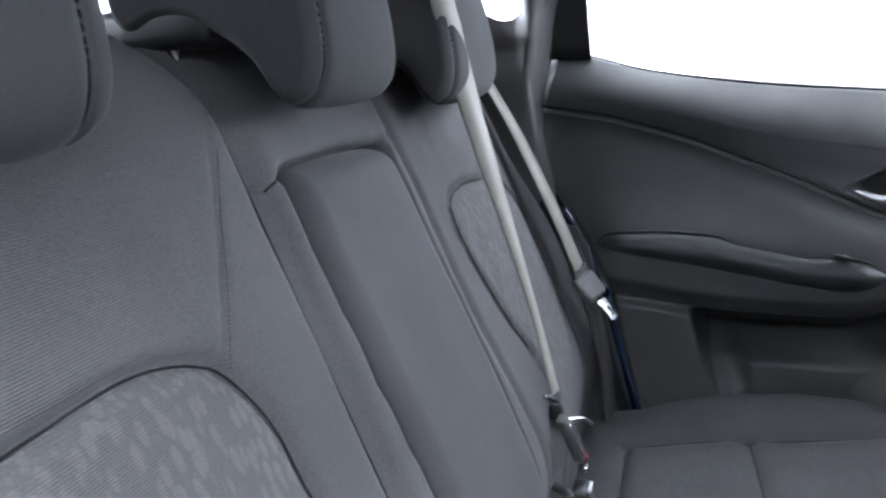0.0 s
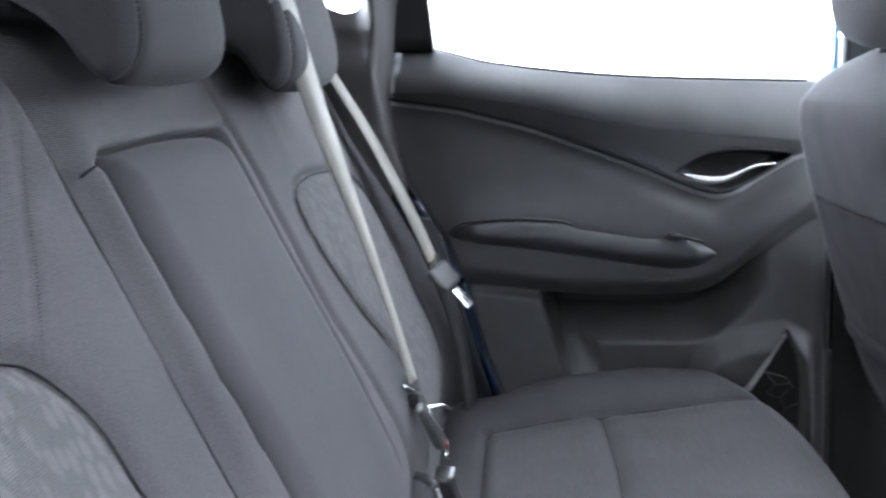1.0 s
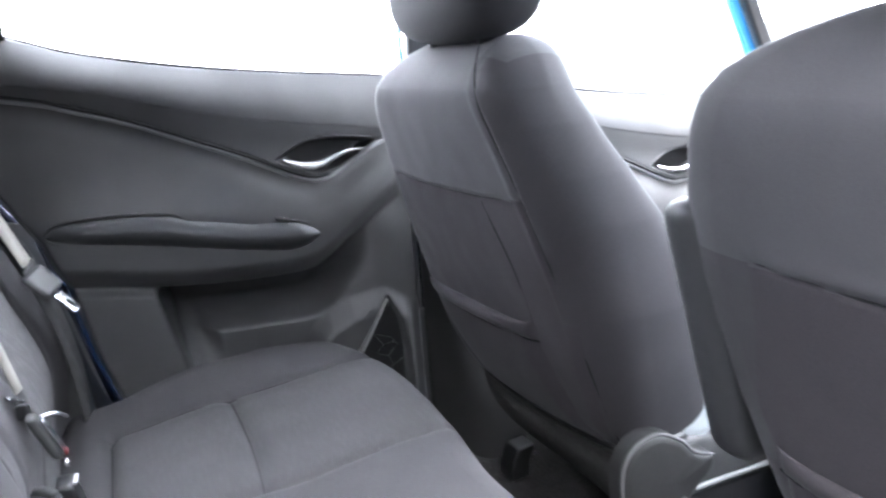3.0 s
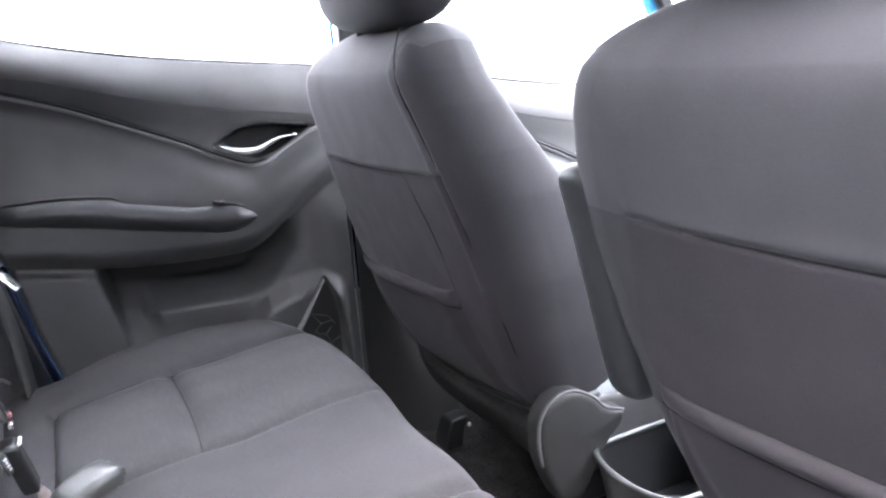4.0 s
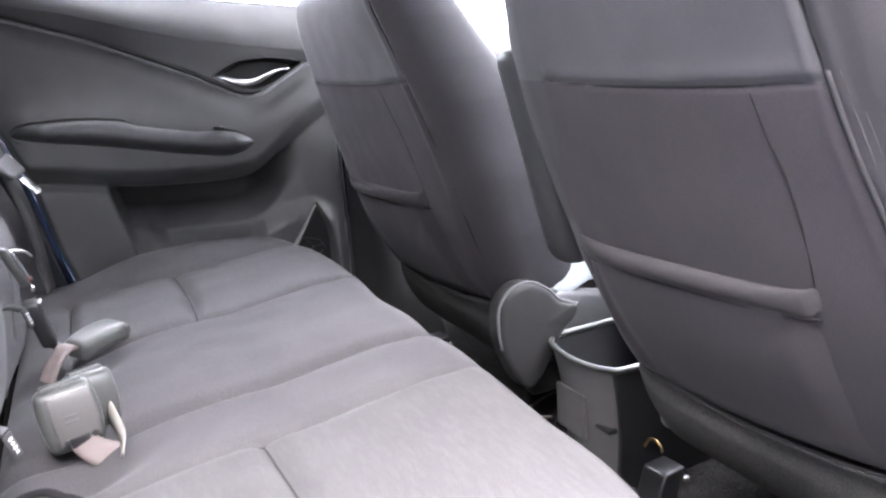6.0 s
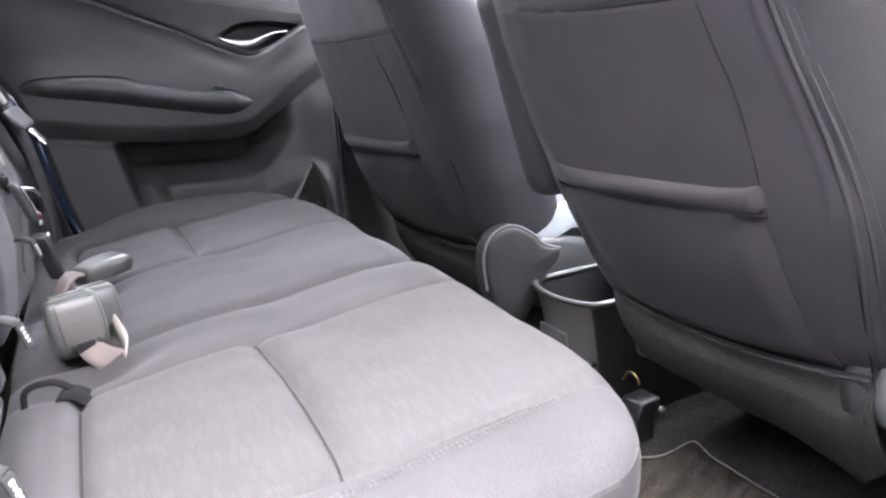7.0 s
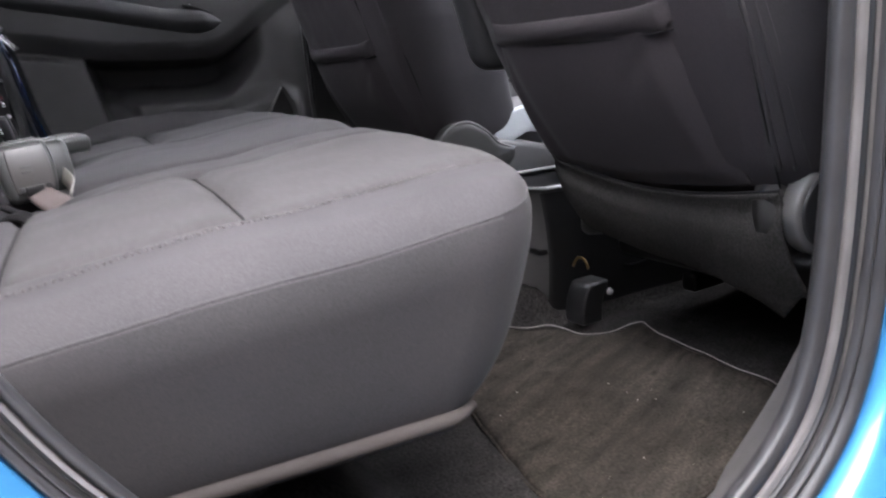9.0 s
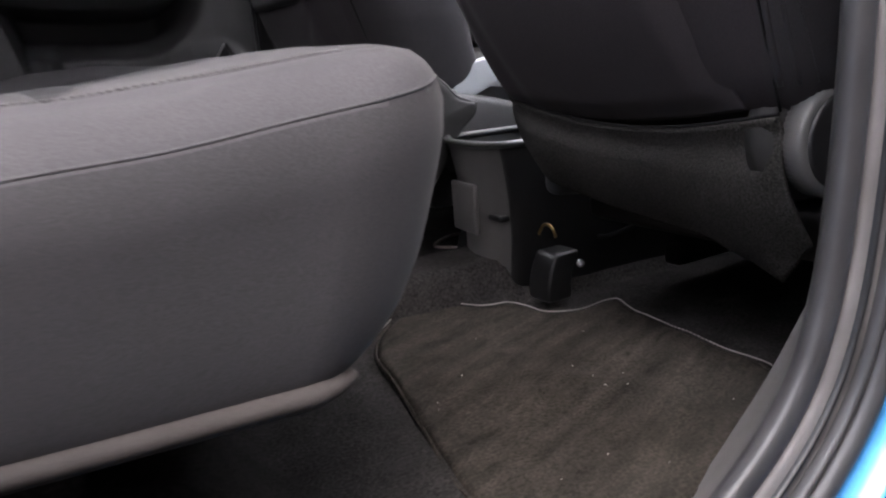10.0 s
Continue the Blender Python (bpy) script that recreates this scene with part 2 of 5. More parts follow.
def axis_steps(h, r, n):
    k = [-h + r * (1 - math.cos(a * math.pi / 8)) for a in range(4)]
    mid = [(-h + r) + (2 * h - 2 * r) * i / n for i in range(n + 1)]
    return k + mid + [-v for v in reversed(k)]


def rbox(size, r, n=(4, 4, 4), warp=None, pick=None):
    """A rounded box about the origin, with n cells along each flat; warp moves each point, pick gives a face its material slot."""
    hx, hy, hz = (s / 2 for s in size)
    r = min(r, hx, hy, hz) * 0.999
    ax = [axis_steps(h, r, k) for h, k in zip((hx, hy, hz), n)]
    bm = bmesh.new()
    made = {}

    def vert(i, j, k):
        key = (i, j, k)
        if key not in made:
            p = Vector((ax[0][i], ax[1][j], ax[2][k]))
            q = Vector([min(h - r, max(-h + r, v)) for v, h in zip(p, (hx, hy, hz))])
            d = p - q
            if d.length > 1e-9:
                p = q + d.normalized() * r
            made[key] = bm.verts.new(warp(*p) if warp else p)
        return made[key]

    L = [len(a) - 1 for a in ax]
    for a, b, c in ((0, 1, 2), (1, 2, 0), (2, 0, 1)):
        for side in (0, L[a]):
            for i in range(L[b]):
                for j in range(L[c]):
                    ids = []
                    for di, dj in ((0, 0), (1, 0), (1, 1), (0, 1)):
                        e = [0, 0, 0]
                        e[a], e[b], e[c] = side, i + di, j + dj
                        ids.append(vert(*e))
                    try:
                        f = bm.faces.new(ids)
                    except ValueError:
                        continue
                    if pick:
                        m = [ax[b][i], ax[c][j]]
                        e = [0, 0, 0]
                        e[a], e[b], e[c] = ax[a][side], (ax[b][i] + ax[b][i + 1]) / 2, (ax[c][j] + ax[c][j + 1]) / 2
                        f.material_index = pick(*e)
    return bm


def sheet(nu, nv, fn, closed=False, pick=None):
    """A grid surface: fn(u, v) with u and v from 0 to 1."""
    bm = bmesh.new()
    rows = [[bm.verts.new(fn(i / nu, j / nv)) for i in range(nu if closed else nu + 1)] for j in range(nv + 1)]
    for j in range(nv):
        for i in range(nu):
            k = (i + 1) % nu if closed else i + 1
            f = bm.faces.new((rows[j][i], rows[j][k], rows[j + 1][k], rows[j + 1][i]))
            if pick:
                f.material_index = pick((i + 0.5) / nu, (j + 0.5) / nv)
    return bm


def thick(bm, d):
    """Gives a sheet thickness d on the side away from its normals."""
    bmesh.ops.recalc_face_normals(bm, faces=bm.faces)
    bmesh.ops.solidify(bm, geom=bm.faces[:], thickness=d)
    return bm


def spline(pts, n):
    """n + 1 points on a smooth curve through pts."""
    P = [Vector(p) for p in pts]
    P = [2 * P[0] - P[1]] + P + [2 * P[-1] - P[-2]]
    out = []
    for s in range(n + 1):
        t = s / n * (len(P) - 3)
        i = min(int(t), len(P) - 4)
        t -= i
        a, b, c, d = P[i:i + 4]
        out.append(0.5 * (2 * b + (c - a) * t + (2 * a - 5 * b + 4 * c - d) * t * t + (3 * b - a - 3 * c + d) * t ** 3))
    return out


def tube(pts, r, n=40, sides=8, flat=1.0, up=(0, 0, 1), bm=None, smooth_path=True):
    """A tube along pts; r may be a function of 0..1; flat squeezes it along the second axis."""
    C = spline(pts, n) if smooth_path else [Vector(p) for p in pts]
    bm = bm or bmesh.new()
    rings = []
    for i, p in enumerate(C):
        d = (C[min(i + 1, len(C) - 1)] - C[max(i - 1, 0)]).normalized()
        side = d.cross(Vector(up))
        side = side.normalized() if side.length > 1e-6 else Vector((1, 0, 0))
        top = side.cross(d).normalized()
        k = r(i / (len(C) - 1)) if callable(r) else r
        rings.append([bm.verts.new(p + side * (k * math.cos(2 * math.pi * a / sides)) + top * (k * flat * math.sin(2 * math.pi * a / sides))) for a in range(sides)])
    for a, b in zip(rings, rings[1:]):
        for k in range(sides):
            bm.faces.new((a[k], a[(k + 1) % sides], b[(k + 1) % sides], b[k]))
    bm.faces.new(rings[0]), bm.faces.new(rings[-1])
    return bm


def ribbon(pts, wide, width, deep=0.0014, n=40):
    """A flat strap along pts; wide is the direction of its width (or a function of 0..1)."""
    C = spline(pts, n)
    bm = bmesh.new()
    rings = []
    for i, p in enumerate(C):
        d = (C[min(i + 1, len(C) - 1)] - C[max(i - 1, 0)]).normalized()
        w = Vector(wide(i / n) if callable(wide) else wide)
        w = (w - d * w.dot(d)).normalized()
        o = w.cross(d).normalized() * deep / 2
        w = w * (width(i / n) if callable(width) else width) / 2
        rings.append([bm.verts.new(p + s) for s in (w + o, w * 0.5 + o * 1.3, -w * 0.5 + o * 1.3, -w + o, -w - o, w - o)])
    for a, b in zip(rings, rings[1:]):
        for k in range(6):
            bm.faces.new((a[k], a[(k + 1) % 6], b[(k + 1) % 6], b[k]))
    bm.faces.new(rings[0]), bm.faces.new(rings[-1])
    return bm


def disc(centre, axis, r, deep, n=48, ribs=0, bulge=0.25, soft=0.12):
    """A round knob or cover: axis points outwards."""
    z = Vector(axis).normalized()
    x = z.orthogonal().normalized()
    y = z.cross(x)
    prof = [(0.0, 1.0 + bulge * 0.3), (0.5, 1.0 + bulge * 0.2), (1 - soft * 1.5, 1.0), (1 - soft * 0.4, 1 - soft * 0.6), (1.0, 1 - soft * 2), (1.0, 0.0)]
    bm = bmesh.new()
    rings = []
    for q, h in prof[1:]:
        rings.append([bm.verts.new(Vector(centre) + z * (h * deep) + (x * math.cos(2 * math.pi * a / n) + y * math.sin(2 * math.pi * a / n)) *
                                   (r * q * (1 - (0.03 if ribs and a % 2 and q > 0.95 else 0)))) for a in range(n)])
    top = bm.verts.new(Vector(centre) + z * (prof[0][1] * deep))
    for a in range(n):
        bm.faces.new((top, rings[0][a], rings[0][(a + 1) % n]))
    for p, q in zip(rings, rings[1:]):
        for a in range(n):
            bm.faces.new((p[a], q[a], q[(a + 1) % n], p[(a + 1) % n]))
    bm.faces.new(rings[-1])
    return bm


def stitches(pts, normal, n, length=0.005, r=0.0006, pairs=0.0, side=(0, 1, 0)):
    """A run of thread stitches along a curve, as one mesh."""
    C = spline(pts, n)
    bm = bmesh.new()
    for a, b in zip(C, C[1:]):
        d = (b - a).normalized()
        for off in ((-pairs / 2, pairs / 2) if pairs else (0,)):
            m = (a + b) / 2 + Vector(normal) * r * 0.6 + Vector(side) * off
            tube([m - d * length / 2, m, m + d * length / 2], r, 2, 4, bm=bm)
    return bm


def seg_dist(p, poly):
    """Distance of a 2D point to a polyline."""
    best = 9.0
    for (ax, ay), (bx, by) in zip(poly, poly[1:]):
        dx, dy = bx - ax, by - ay
        t = max(0.0, min(1.0, ((p[0] - ax) * dx + (p[1] - ay) * dy) / (dx * dx + dy * dy)))
        best = min(best, (p[0] - ax - t * dx) ** 2 + (p[1] - ay - t * dy) ** 2)
    return math.sqrt(best)


def smooth2(pts, n):
    return [(p.x, p.y) for p in spline([(a, b, 0) for a, b in pts], n)]


# ---- ground and shell ----
def big_ground():
    bm = bmesh.new()
    bmesh.ops.create_grid(bm, x_segments=8, y_segments=8, size=1500)
    for v in bm.verts:
        v.co.z = -0.42
    tagged(obj("ground", bm, GROUND), "dark grey asphalt ground outside the car", "ground", kind="structure")


def slab(name, corners, d, material, label, category="trim", parent=None, kind="structure"):
    """A panel through four corners, d thick."""
    a, b, c, e = (Vector(p) for p in corners)
    bm = sheet(12, 12, lambda u, v: (a * (1 - u) + b * u) * (1 - v) + (e * (1 - u) + c * u) * v)
    thick(bm, d)
    o = obj(name, bm, material, parent)
    if not parent:
        tagged(o, label, category, kind=kind)
    return o


def ring_panel(name, inner, outer, bulge, material, label, n=96, rows=10, category="trim", d=0.004):
    """A panel between an opening's outline and an outer outline, given as closed point lists."""
    def closed(pts):
        P = [Vector(p) for p in pts]
        out = []
        for s in range(n):
            t = s / n * len(P)
            i = int(t)
            t -= i
            a, b, c, e = P[i - 1], P[i % len(P)], P[(i + 1) % len(P)], P[(i + 2) % len(P)]
            out.append(0.5 * (2 * b + (c - a) * t + (2 * a - 5 * b + 4 * c - e) * t * t + (3 * b - a - 3 * c + e) * t ** 3))
        return out
    I, O = closed(inner), closed(outer)
    bm = sheet(n, rows, lambda u, v: I[round(u * n) % n].lerp(O[round(u * n) % n], v) + Vector((0, bulge(v), 0)), closed=True)
    return tagged(obj(name, bm, material), label, category, kind="structure")


big_ground()
# unseen wall, added only to hold back low sky light from the open doorway
slab("light_block_wall", ((-9, -1.6, -0.42), (9, -1.6, -0.42), (9, -1.6, 1.36), (-9, -1.6, 1.36)), 0.2, WALL, "added unseen dark brown wall that blocks low sky light", "wall")
# roof with its cloth lining
slab("ceiling", ((-0.95, -0.56, 1.23), (0.86, -0.56, 1.25), (0.86, 0.58, 1.25), (-0.95, 0.58, 1.23)), 0.03, HEADLINER, "light grey cloth roof lining", "ceiling")
slab("roof_rail_near", ((-0.75, -0.56, 1.24), (1.0, -0.56, 1.25), (1.0, -0.66, 1.2), (-0.75, -0.66, 1.19)), 0.03, PILLAR, "grey trim over the open door", "trim")
slab("roof_rail_far", ((-0.95, 0.58, 1.24), (1.0, 0.58, 1.25), (1.0, 0.66, 1.2), (-0.95, 0.66, 1.19)), 0.03, PILLAR, "grey trim over the windows", "trim")
# luggage space and hatch
slab("parcel_shelf", ((-0.49, -0.6, 0.86), (-1.0, -0.6, 0.87), (-1.0, 0.62, 0.87), (-0.49, 0.62, 0.86)), 0.02, CARPET, "dark parcel shelf behind the rear seat", "shelf")
slab("hatch_trim", ((-1.02, -0.66, 0.2), (-1.02, 0.68, 0.2), (-1.02, 0.68, 0.88), (-1.02, -0.66, 0.88)), 0.03, PL_DK, "dark tailgate trim", "trim")
slab("wall_quarter_near", ((-0.46, -0.66, 0.1), (-1.02, -0.66, 0.1), (-1.02, -0.66, 1.21), (-0.5, -0.66, 1.21)), 0.03, PILLAR, "grey quarter trim", "trim")
# far quarter with its small window
ring_panel("wall_quarter_far",
           [(-0.42, 0.645, 0.995), (-0.352, 0.65, 0.965), (-0.322, 0.65, 0.972), (-0.318, 0.645, 1.0), (-0.335, 0.63, 1.16), (-0.42, 0.63, 1.17), (-0.6, 0.63, 1.17), (-0.6, 0.64, 1.03)],
           [(-0.55, 0.665, 0.4), (-0.3, 0.672, 0.6), (-0.296, 0.672, 0.8), (-0.272, 0.668, 0.95), (-0.235, 0.645, 1.2), (-0.6, 0.64, 1.21), (-1.02, 0.65, 1.21), (-1.02, 0.665, 0.8)],
           lambda v: -0.03 * math.sin(math.pi * min(1, v * 1.15)) , PILLAR, "grey moulded trim round the small rear quarter window")
slab("wall_quarter_low", ((-1.02, 0.68, -0.05), (-0.1, 0.69, -0.05), (-0.24, 0.69, 0.62), (-1.02, 0.68, 0.86)), 0.01, PL_DK, "dark quarter trim beside the rear seat")
# far pillars and lower trim
slab("pillar_middle_far", ((0.405, 0.70, 0.70), (0.47, 0.70, 0.70), (0.455, 0.65, 1.21), (0.40, 0.65, 1.21)), 0.02, PL_BLACK, "black middle pillar between the doors", "pillar")
slab("pillar_back_far", ((0.375, 0.722, -0.1), (0.5, 0.722, -0.1), (0.5, 0.722, 0.74), (0.375, 0.722, 0.74)), 0.01, PAINT_DK, "dark painted pillar behind the door gap", "pillar")
slab("pillar_rear_far", ((-0.46, 0.728, -0.1), (-0.10, 0.728, -0.1), (-0.235, 0.722, 0.92), (-0.37, 0.722, 0.92)), 0.008, PAINT_DK, "dark blue painted jamb behind the rear door gap", "pillar")
slab("pillar_paint_far", ((0.398, 0.722, 0.6), (0.404, 0.722, 0.6), (0.402, 0.69, 1.21), (0.396, 0.69, 1.21)), 0.01, PAINT, "blue painted pillar edge outside the window", "pillar")


def b_trim(u, v):
    z = -0.02 + 0.74 * v
    flare = 0.09 * (1 - sm(0.0, 0.35, z))
    x0, x1 = 0.394 + 0.004 * sm(0.3, 0.6, z), 0.5 + flare
    x = x0 + (x1 - x0) * u
    return (x, 0.675 - 0.03 * math.sin(math.pi * u) - flare * 0.35 * u, z)


tagged(obj("pillar_trim_low", thick(sheet(16, 30, b_trim), 0.006), PL_HINGE), "dark plastic foot of the middle pillar", "pillar", kind="structure")
# front end of the cabin
slab("firewall", ((1.45, -0.7, -0.05), (1.45, 0.7, -0.05), (1.45, 0.7, 0.72), (1.45, -0.7, 0.72)), 0.03, PL_BLACK, "dark front bulkhead")
slab("near_front_door", ((0.5, -0.69, -0.05), (1.45, -0.69, -0.05), (1.45, -0.7, 0.7), (0.5, -0.7, 0.78)), 0.05, PL_DK, "dark trim of the closed front door", "door")
slab("door_sill_far_front", ((0.39, 0.70, -0.05), (1.45, 0.70, -0.05), (1.45, 0.70, 0.35), (0.39, 0.70, 0.35)), 0.02, PL_DK, "dark trim under the far front door")
slab("pillar_front_far", ((1.262, 0.70, 0.70), (1.29, 0.70, 0.70), (0.95, 0.62, 1.24), (0.925, 0.62, 1.24)), 0.03, PL_BLACK, "dark windscreen pillar", "pillar")
slab("pillar_front_paint", ((1.238, 0.715, 0.70), (1.262, 0.715, 0.70), (0.925, 0.635, 1.24), (0.90, 0.635, 1.24)), 0.02, PAINT, "blue painted edge of the windscreen pillar", "pillar")
slab("pillar_front_near", ((1.2, -0.72, 0.72), (1.28, -0.72, 0.70), (0.94, -0.62, 1.23), (0.86, -0.62, 1.24)), 0.03, PL_BLACK, "dark windscreen pillar", "pillar")
slab("pillar_middle_near", ((0.47, -0.70, 0.70), (0.56, -0.70, 0.70), (0.54, -0.64, 1.21), (0.46, -0.64, 1.21)), 0.03, PL_BLACK, "dark middle pillar beside the open door", "pillar")

dash = thing("dashboard", "dark grey soft dashboard across the front", "dashboard", (1.35, 0, 0.5), kind="structure")
part("body", rbox((0.42, 1.36, 0.26), 0.08, (4, 8, 4), lambda a, b, c: (1.3 + a - 0.1 * c, b, 0.58 + c)), PL_DK, dash)


# ---- floor ----
def floor_z(x, y):
    """Footwell floor, tunnel in the middle, step up under the bench."""
    tunnel = 0.06 * sm(0.085, 0.05, abs(y - 0.03)) * sm(0.2, 0.34, x)
    step = 0.10 * sm(0.14, 0.02, x) * sm(-0.62, -0.5, y)
    heel = 0.012 * sm(0.30, 0.24, x)
    side = 0.06 * sm(-0.60, -0.655, y) * sm(0.22, 0.34, x) + 0.08 * sm(0.58, 0.66, y)
    return -0.012 + tunnel + step + heel + side + 0.004 * noise.noise((x * 9, y * 9, 0)) + 0.002 * noise.noise((x * 40, y * 40, 3))


def floor_fn(u, v):
    x, y = -0.35 + 1.8 * u, -0.66 + 1.36 * v
    return (x, y, floor_z(x, y))


tagged(obj("floor", sheet(150, 110, floor_fn), CARPET), "black carpeted footwell floor with centre tunnel", "floor", kind="structure")

MAT_EDGE = [(0.288, -0.22), (0.299, -0.14), (0.335, -0.07), (0.385, -0.022), (0.43, -0.012), (0.456, -0.034), (0.48, -0.066), (0.518, -0.08), (0.53, -0.106), (0.536, -0.143), (0.562, -0.164), (0.60, -0.164), (0.641, -0.160), (0.633, -0.2), (0.629, -0.25), (0.626, -0.371), (0.632, -0.43), (0.60, -0.475),
            (0.49, -0.528), (0.40, -0.562), (0.32, -0.567), (0.262, -0.53), (0.252, -0.46), (0.27, -0.35)]


def loop2(pts, n):
    P = [Vector((a, b, 0)) for a, b in pts]
    out = []
    for s in range(n):
        t = s / n * len(P)
        i = int(t)
        t -= i
        a, b, c, e = P[i - 1], P[i], P[(i + 1) % len(P)], P[(i + 2) % len(P)]
        out.append(0.5 * (2 * b + (c - a) * t + (2 * a - 5 * b + 4 * c - e) * t * t + (3 * b - a - 3 * c + e) * t ** 3))
    return out


def mat_z(x, y):
    return 0.002 + 0.004 * noise.noise((x * 6, y * 6, 8)) + 0.0015 * noise.noise((x * 30, y * 30, 2)) + 0.03 * sm(-0.57, -0.61, y) 


floor_mat = thing("floor_mat", "grey-brown carpet floor mat with a pale whipped edge", "floor mat", (0.45, -0.33, 0))
ring = loop2(MAT_EDGE, 240)
mid = Vector((0.45, -0.33, 0))


def mat_fn(u, v):
    p = mid.lerp(ring[round(u * 240) % 240], 0.001 + 0.999 * v)
    return (p.x, p.y, mat_z(p.x, p.y) + (-0.016 if v == 1 else -0.003 if v > 0.97 else 0))


part("mat_carpet", sheet(240, 50, mat_fn, closed=True), MAT, floor_mat)
edge_pts = [(p.x, p.y, mat_z(p.x, p.y) - 0.004) for p in ring] + [(ring[0].x, ring[0].y, mat_z(ring[0].x, ring[0].y) - 0.004)]
part("binding", tube(edge_pts, 0.0018, sides=6, smooth_path=False), MAT, floor_mat, "whipped binding")
part("edge_stitching", stitches([(x, y, z + 0.005) for x, y, z in edge_pts[20:168]], (0, 0, 1), 300, 0.0034, 0.0009), THREAD_PALE, floor_mat, "pale thread round the edge")
part("cord_loop", tube([(0.522, -0.506, 0.006), (0.52, -0.522, 0.016), (0.532, -0.532, 0.02), (0.543, -0.52, 0.014), (0.54, -0.502, 0.006)], 0.0022, 20, 6), WEB_GREY, floor_mat, "small pale cord loop")


# ---- rear bench cushion ----
CR = 0.044
INS_N, INS_F, SPLIT = (-0.505, -0.19), (0.22, 0.515), -0.05


def cush_top(x, y):
    z = 0.313 + 0.024 * sm(-0.24, 0.02, x) + 0.019 * sm(0.02, 0.2, x) - 0.014 * sm(0.24, 0.32, x)
    z += (0.018 + 0.018 * sm(-0.2, -0.03, x) - 0.026 * sm(0.05, 0.18, x)) * sm(0.48, 0.6, y) - 0.004 * sm(0.05, 0.2, x) * sm(-0.24, -0.36, y)
    z -= 0.010 * max(0.0, (abs(y) - 0.52) / 0.12) ** 2 * (1 - 0.7 * sm(0, 0.2, x)) + 0.007 * max(0.0, (-y - 0.535) / 0.115) ** 1.6
    return z + 0.006 * sm(0.24, 0.06, abs(y - 0.085))


def cush_len(y):
    return 0.528 - (0.10 if y > 0 else 0.083) * max(0.0, (abs(y) - 0.38) / 0.26) ** 2.2 - 0.014 * sm(-0.05, -0.35, y) - 0.018 * gauss(y - 0.1, 0.12)


def cush_groove(x, y):
    d = 0.0
    for a, b in (INS_N, INS_F):
        inside = sm(a - 0.01, a + 0.004, y) * sm(b + 0.01, b - 0.004, y)
        along = sm(-0.185, -0.165, x) * sm(0.27, 0.2, x)
        tee = x - 0.008 + 0.008 * ((y - (a + b) / 2) / 0.16) ** 2
        d += (0.013 * gauss(tee, 0.014) + 0.005 * gauss(tee, 0.005)) * inside * (0.35 + 0.65 * math.sin(math.pi * min(1.0, max(0.0, (y - a) / (b - a)))))
        d += (0.008 * gauss(x + 0.172, 0.010) + 0.004 * gauss(x + 0.172, 0.004)) * inside
        d += (0.006 * (gauss(y - a, 0.010) + gauss(y - b, 0.012)) + 0.005 * (gauss(y - a, 0.005) + gauss(y - b, 0.005))) * along
        d -= 0.006 * inside * along * (math.sin(math.pi * (y - a) / (b - a)) if a < y < b else 0)
    d += 0.010 * gauss(y - SPLIT, 0.04) + 0.020 * gauss(y - SPLIT, 0.010)
    d += 0.005 * gauss(y + 0.115, 0.03) * sm(0.1, -0.2, x)
    for pit in (-0.115, 0.165):
        d += 0.03 * gauss(math.hypot((x + 0.17) / 1.3, y - pit), 0.045)
    d += 0.0015 * noise.noise((x * 18, y * 18, 0)) + 0.0012 * noise.noise((x * 5, y * 5, 4))
    return d


def cush_warp(a, b, c):
    if c < -0.031:
        e = min(1.0, (-0.031 - c) / CR)
        flat = 0.8 * CR * (1 - math.sqrt(max(0.0, 1 - e * e)))
        b += math.copysign(flat * sm(0.5, 0.596, abs(b)), b)
    y = b + 0.01
    x = -0.25 + (a + 0.26) / 0.52 * cush_len(y)
    top = cush_top(x, y)
    k = (c + 0.075) / 0.15
    z = 0.172 + k * (top - 0.172)
    x -= 0.05 * max(0.0, 1 - k) ** 1.6 * sm(0.1, 0.5, a + 0.26)
    if c > 0.03:
        z -= cush_groove(x, y) * sm(0.03, 0.07, c)
    y += 0.012 * (1 - k) * (1 if y < 0 else -1) + 0.015 * sm(-0.5, -0.63, y)
    return (x, y, z)


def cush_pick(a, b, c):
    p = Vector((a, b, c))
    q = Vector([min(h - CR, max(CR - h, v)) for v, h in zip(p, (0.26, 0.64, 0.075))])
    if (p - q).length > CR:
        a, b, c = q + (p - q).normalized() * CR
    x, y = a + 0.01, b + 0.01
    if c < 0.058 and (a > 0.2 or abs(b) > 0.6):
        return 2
    if c > 0.05 and -0.172 < x < 0.235 and (INS_N[0] < y < INS_N[1] or INS_F[0] < y < INS_F[1]):
        return 1
    return 0


bench = thing("rear_seat_cushion", "dark grey cloth rear bench cushion with stitched panels", "car seat", (0, 0, 0.2))
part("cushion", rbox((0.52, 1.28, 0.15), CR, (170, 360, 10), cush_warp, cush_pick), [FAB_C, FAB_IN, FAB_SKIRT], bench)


def rim_line(c, back, front, out=0.0):
    """A line round the cushion's near corner at height c of the box, from the rear along the side to the front."""
    k = math.sqrt(max(0.0, CR ** 2 - max(0.0, abs(c) - 0.075 + CR) ** 2)) + out
    fx, sy = 0.26 - CR, -0.64 + CR
    P = [(back + (fx - back) * i / 16, sy - k) for i in range(16)] + [(fx + k * math.sin(a * math.pi / 12), sy - k * math.cos(a * math.pi / 12)) for a in range(7)] + [(fx + k, sy + front * i / 8) for i in range(1, 9)]
    return [cush_warp(a, b, c) for a, b in P]


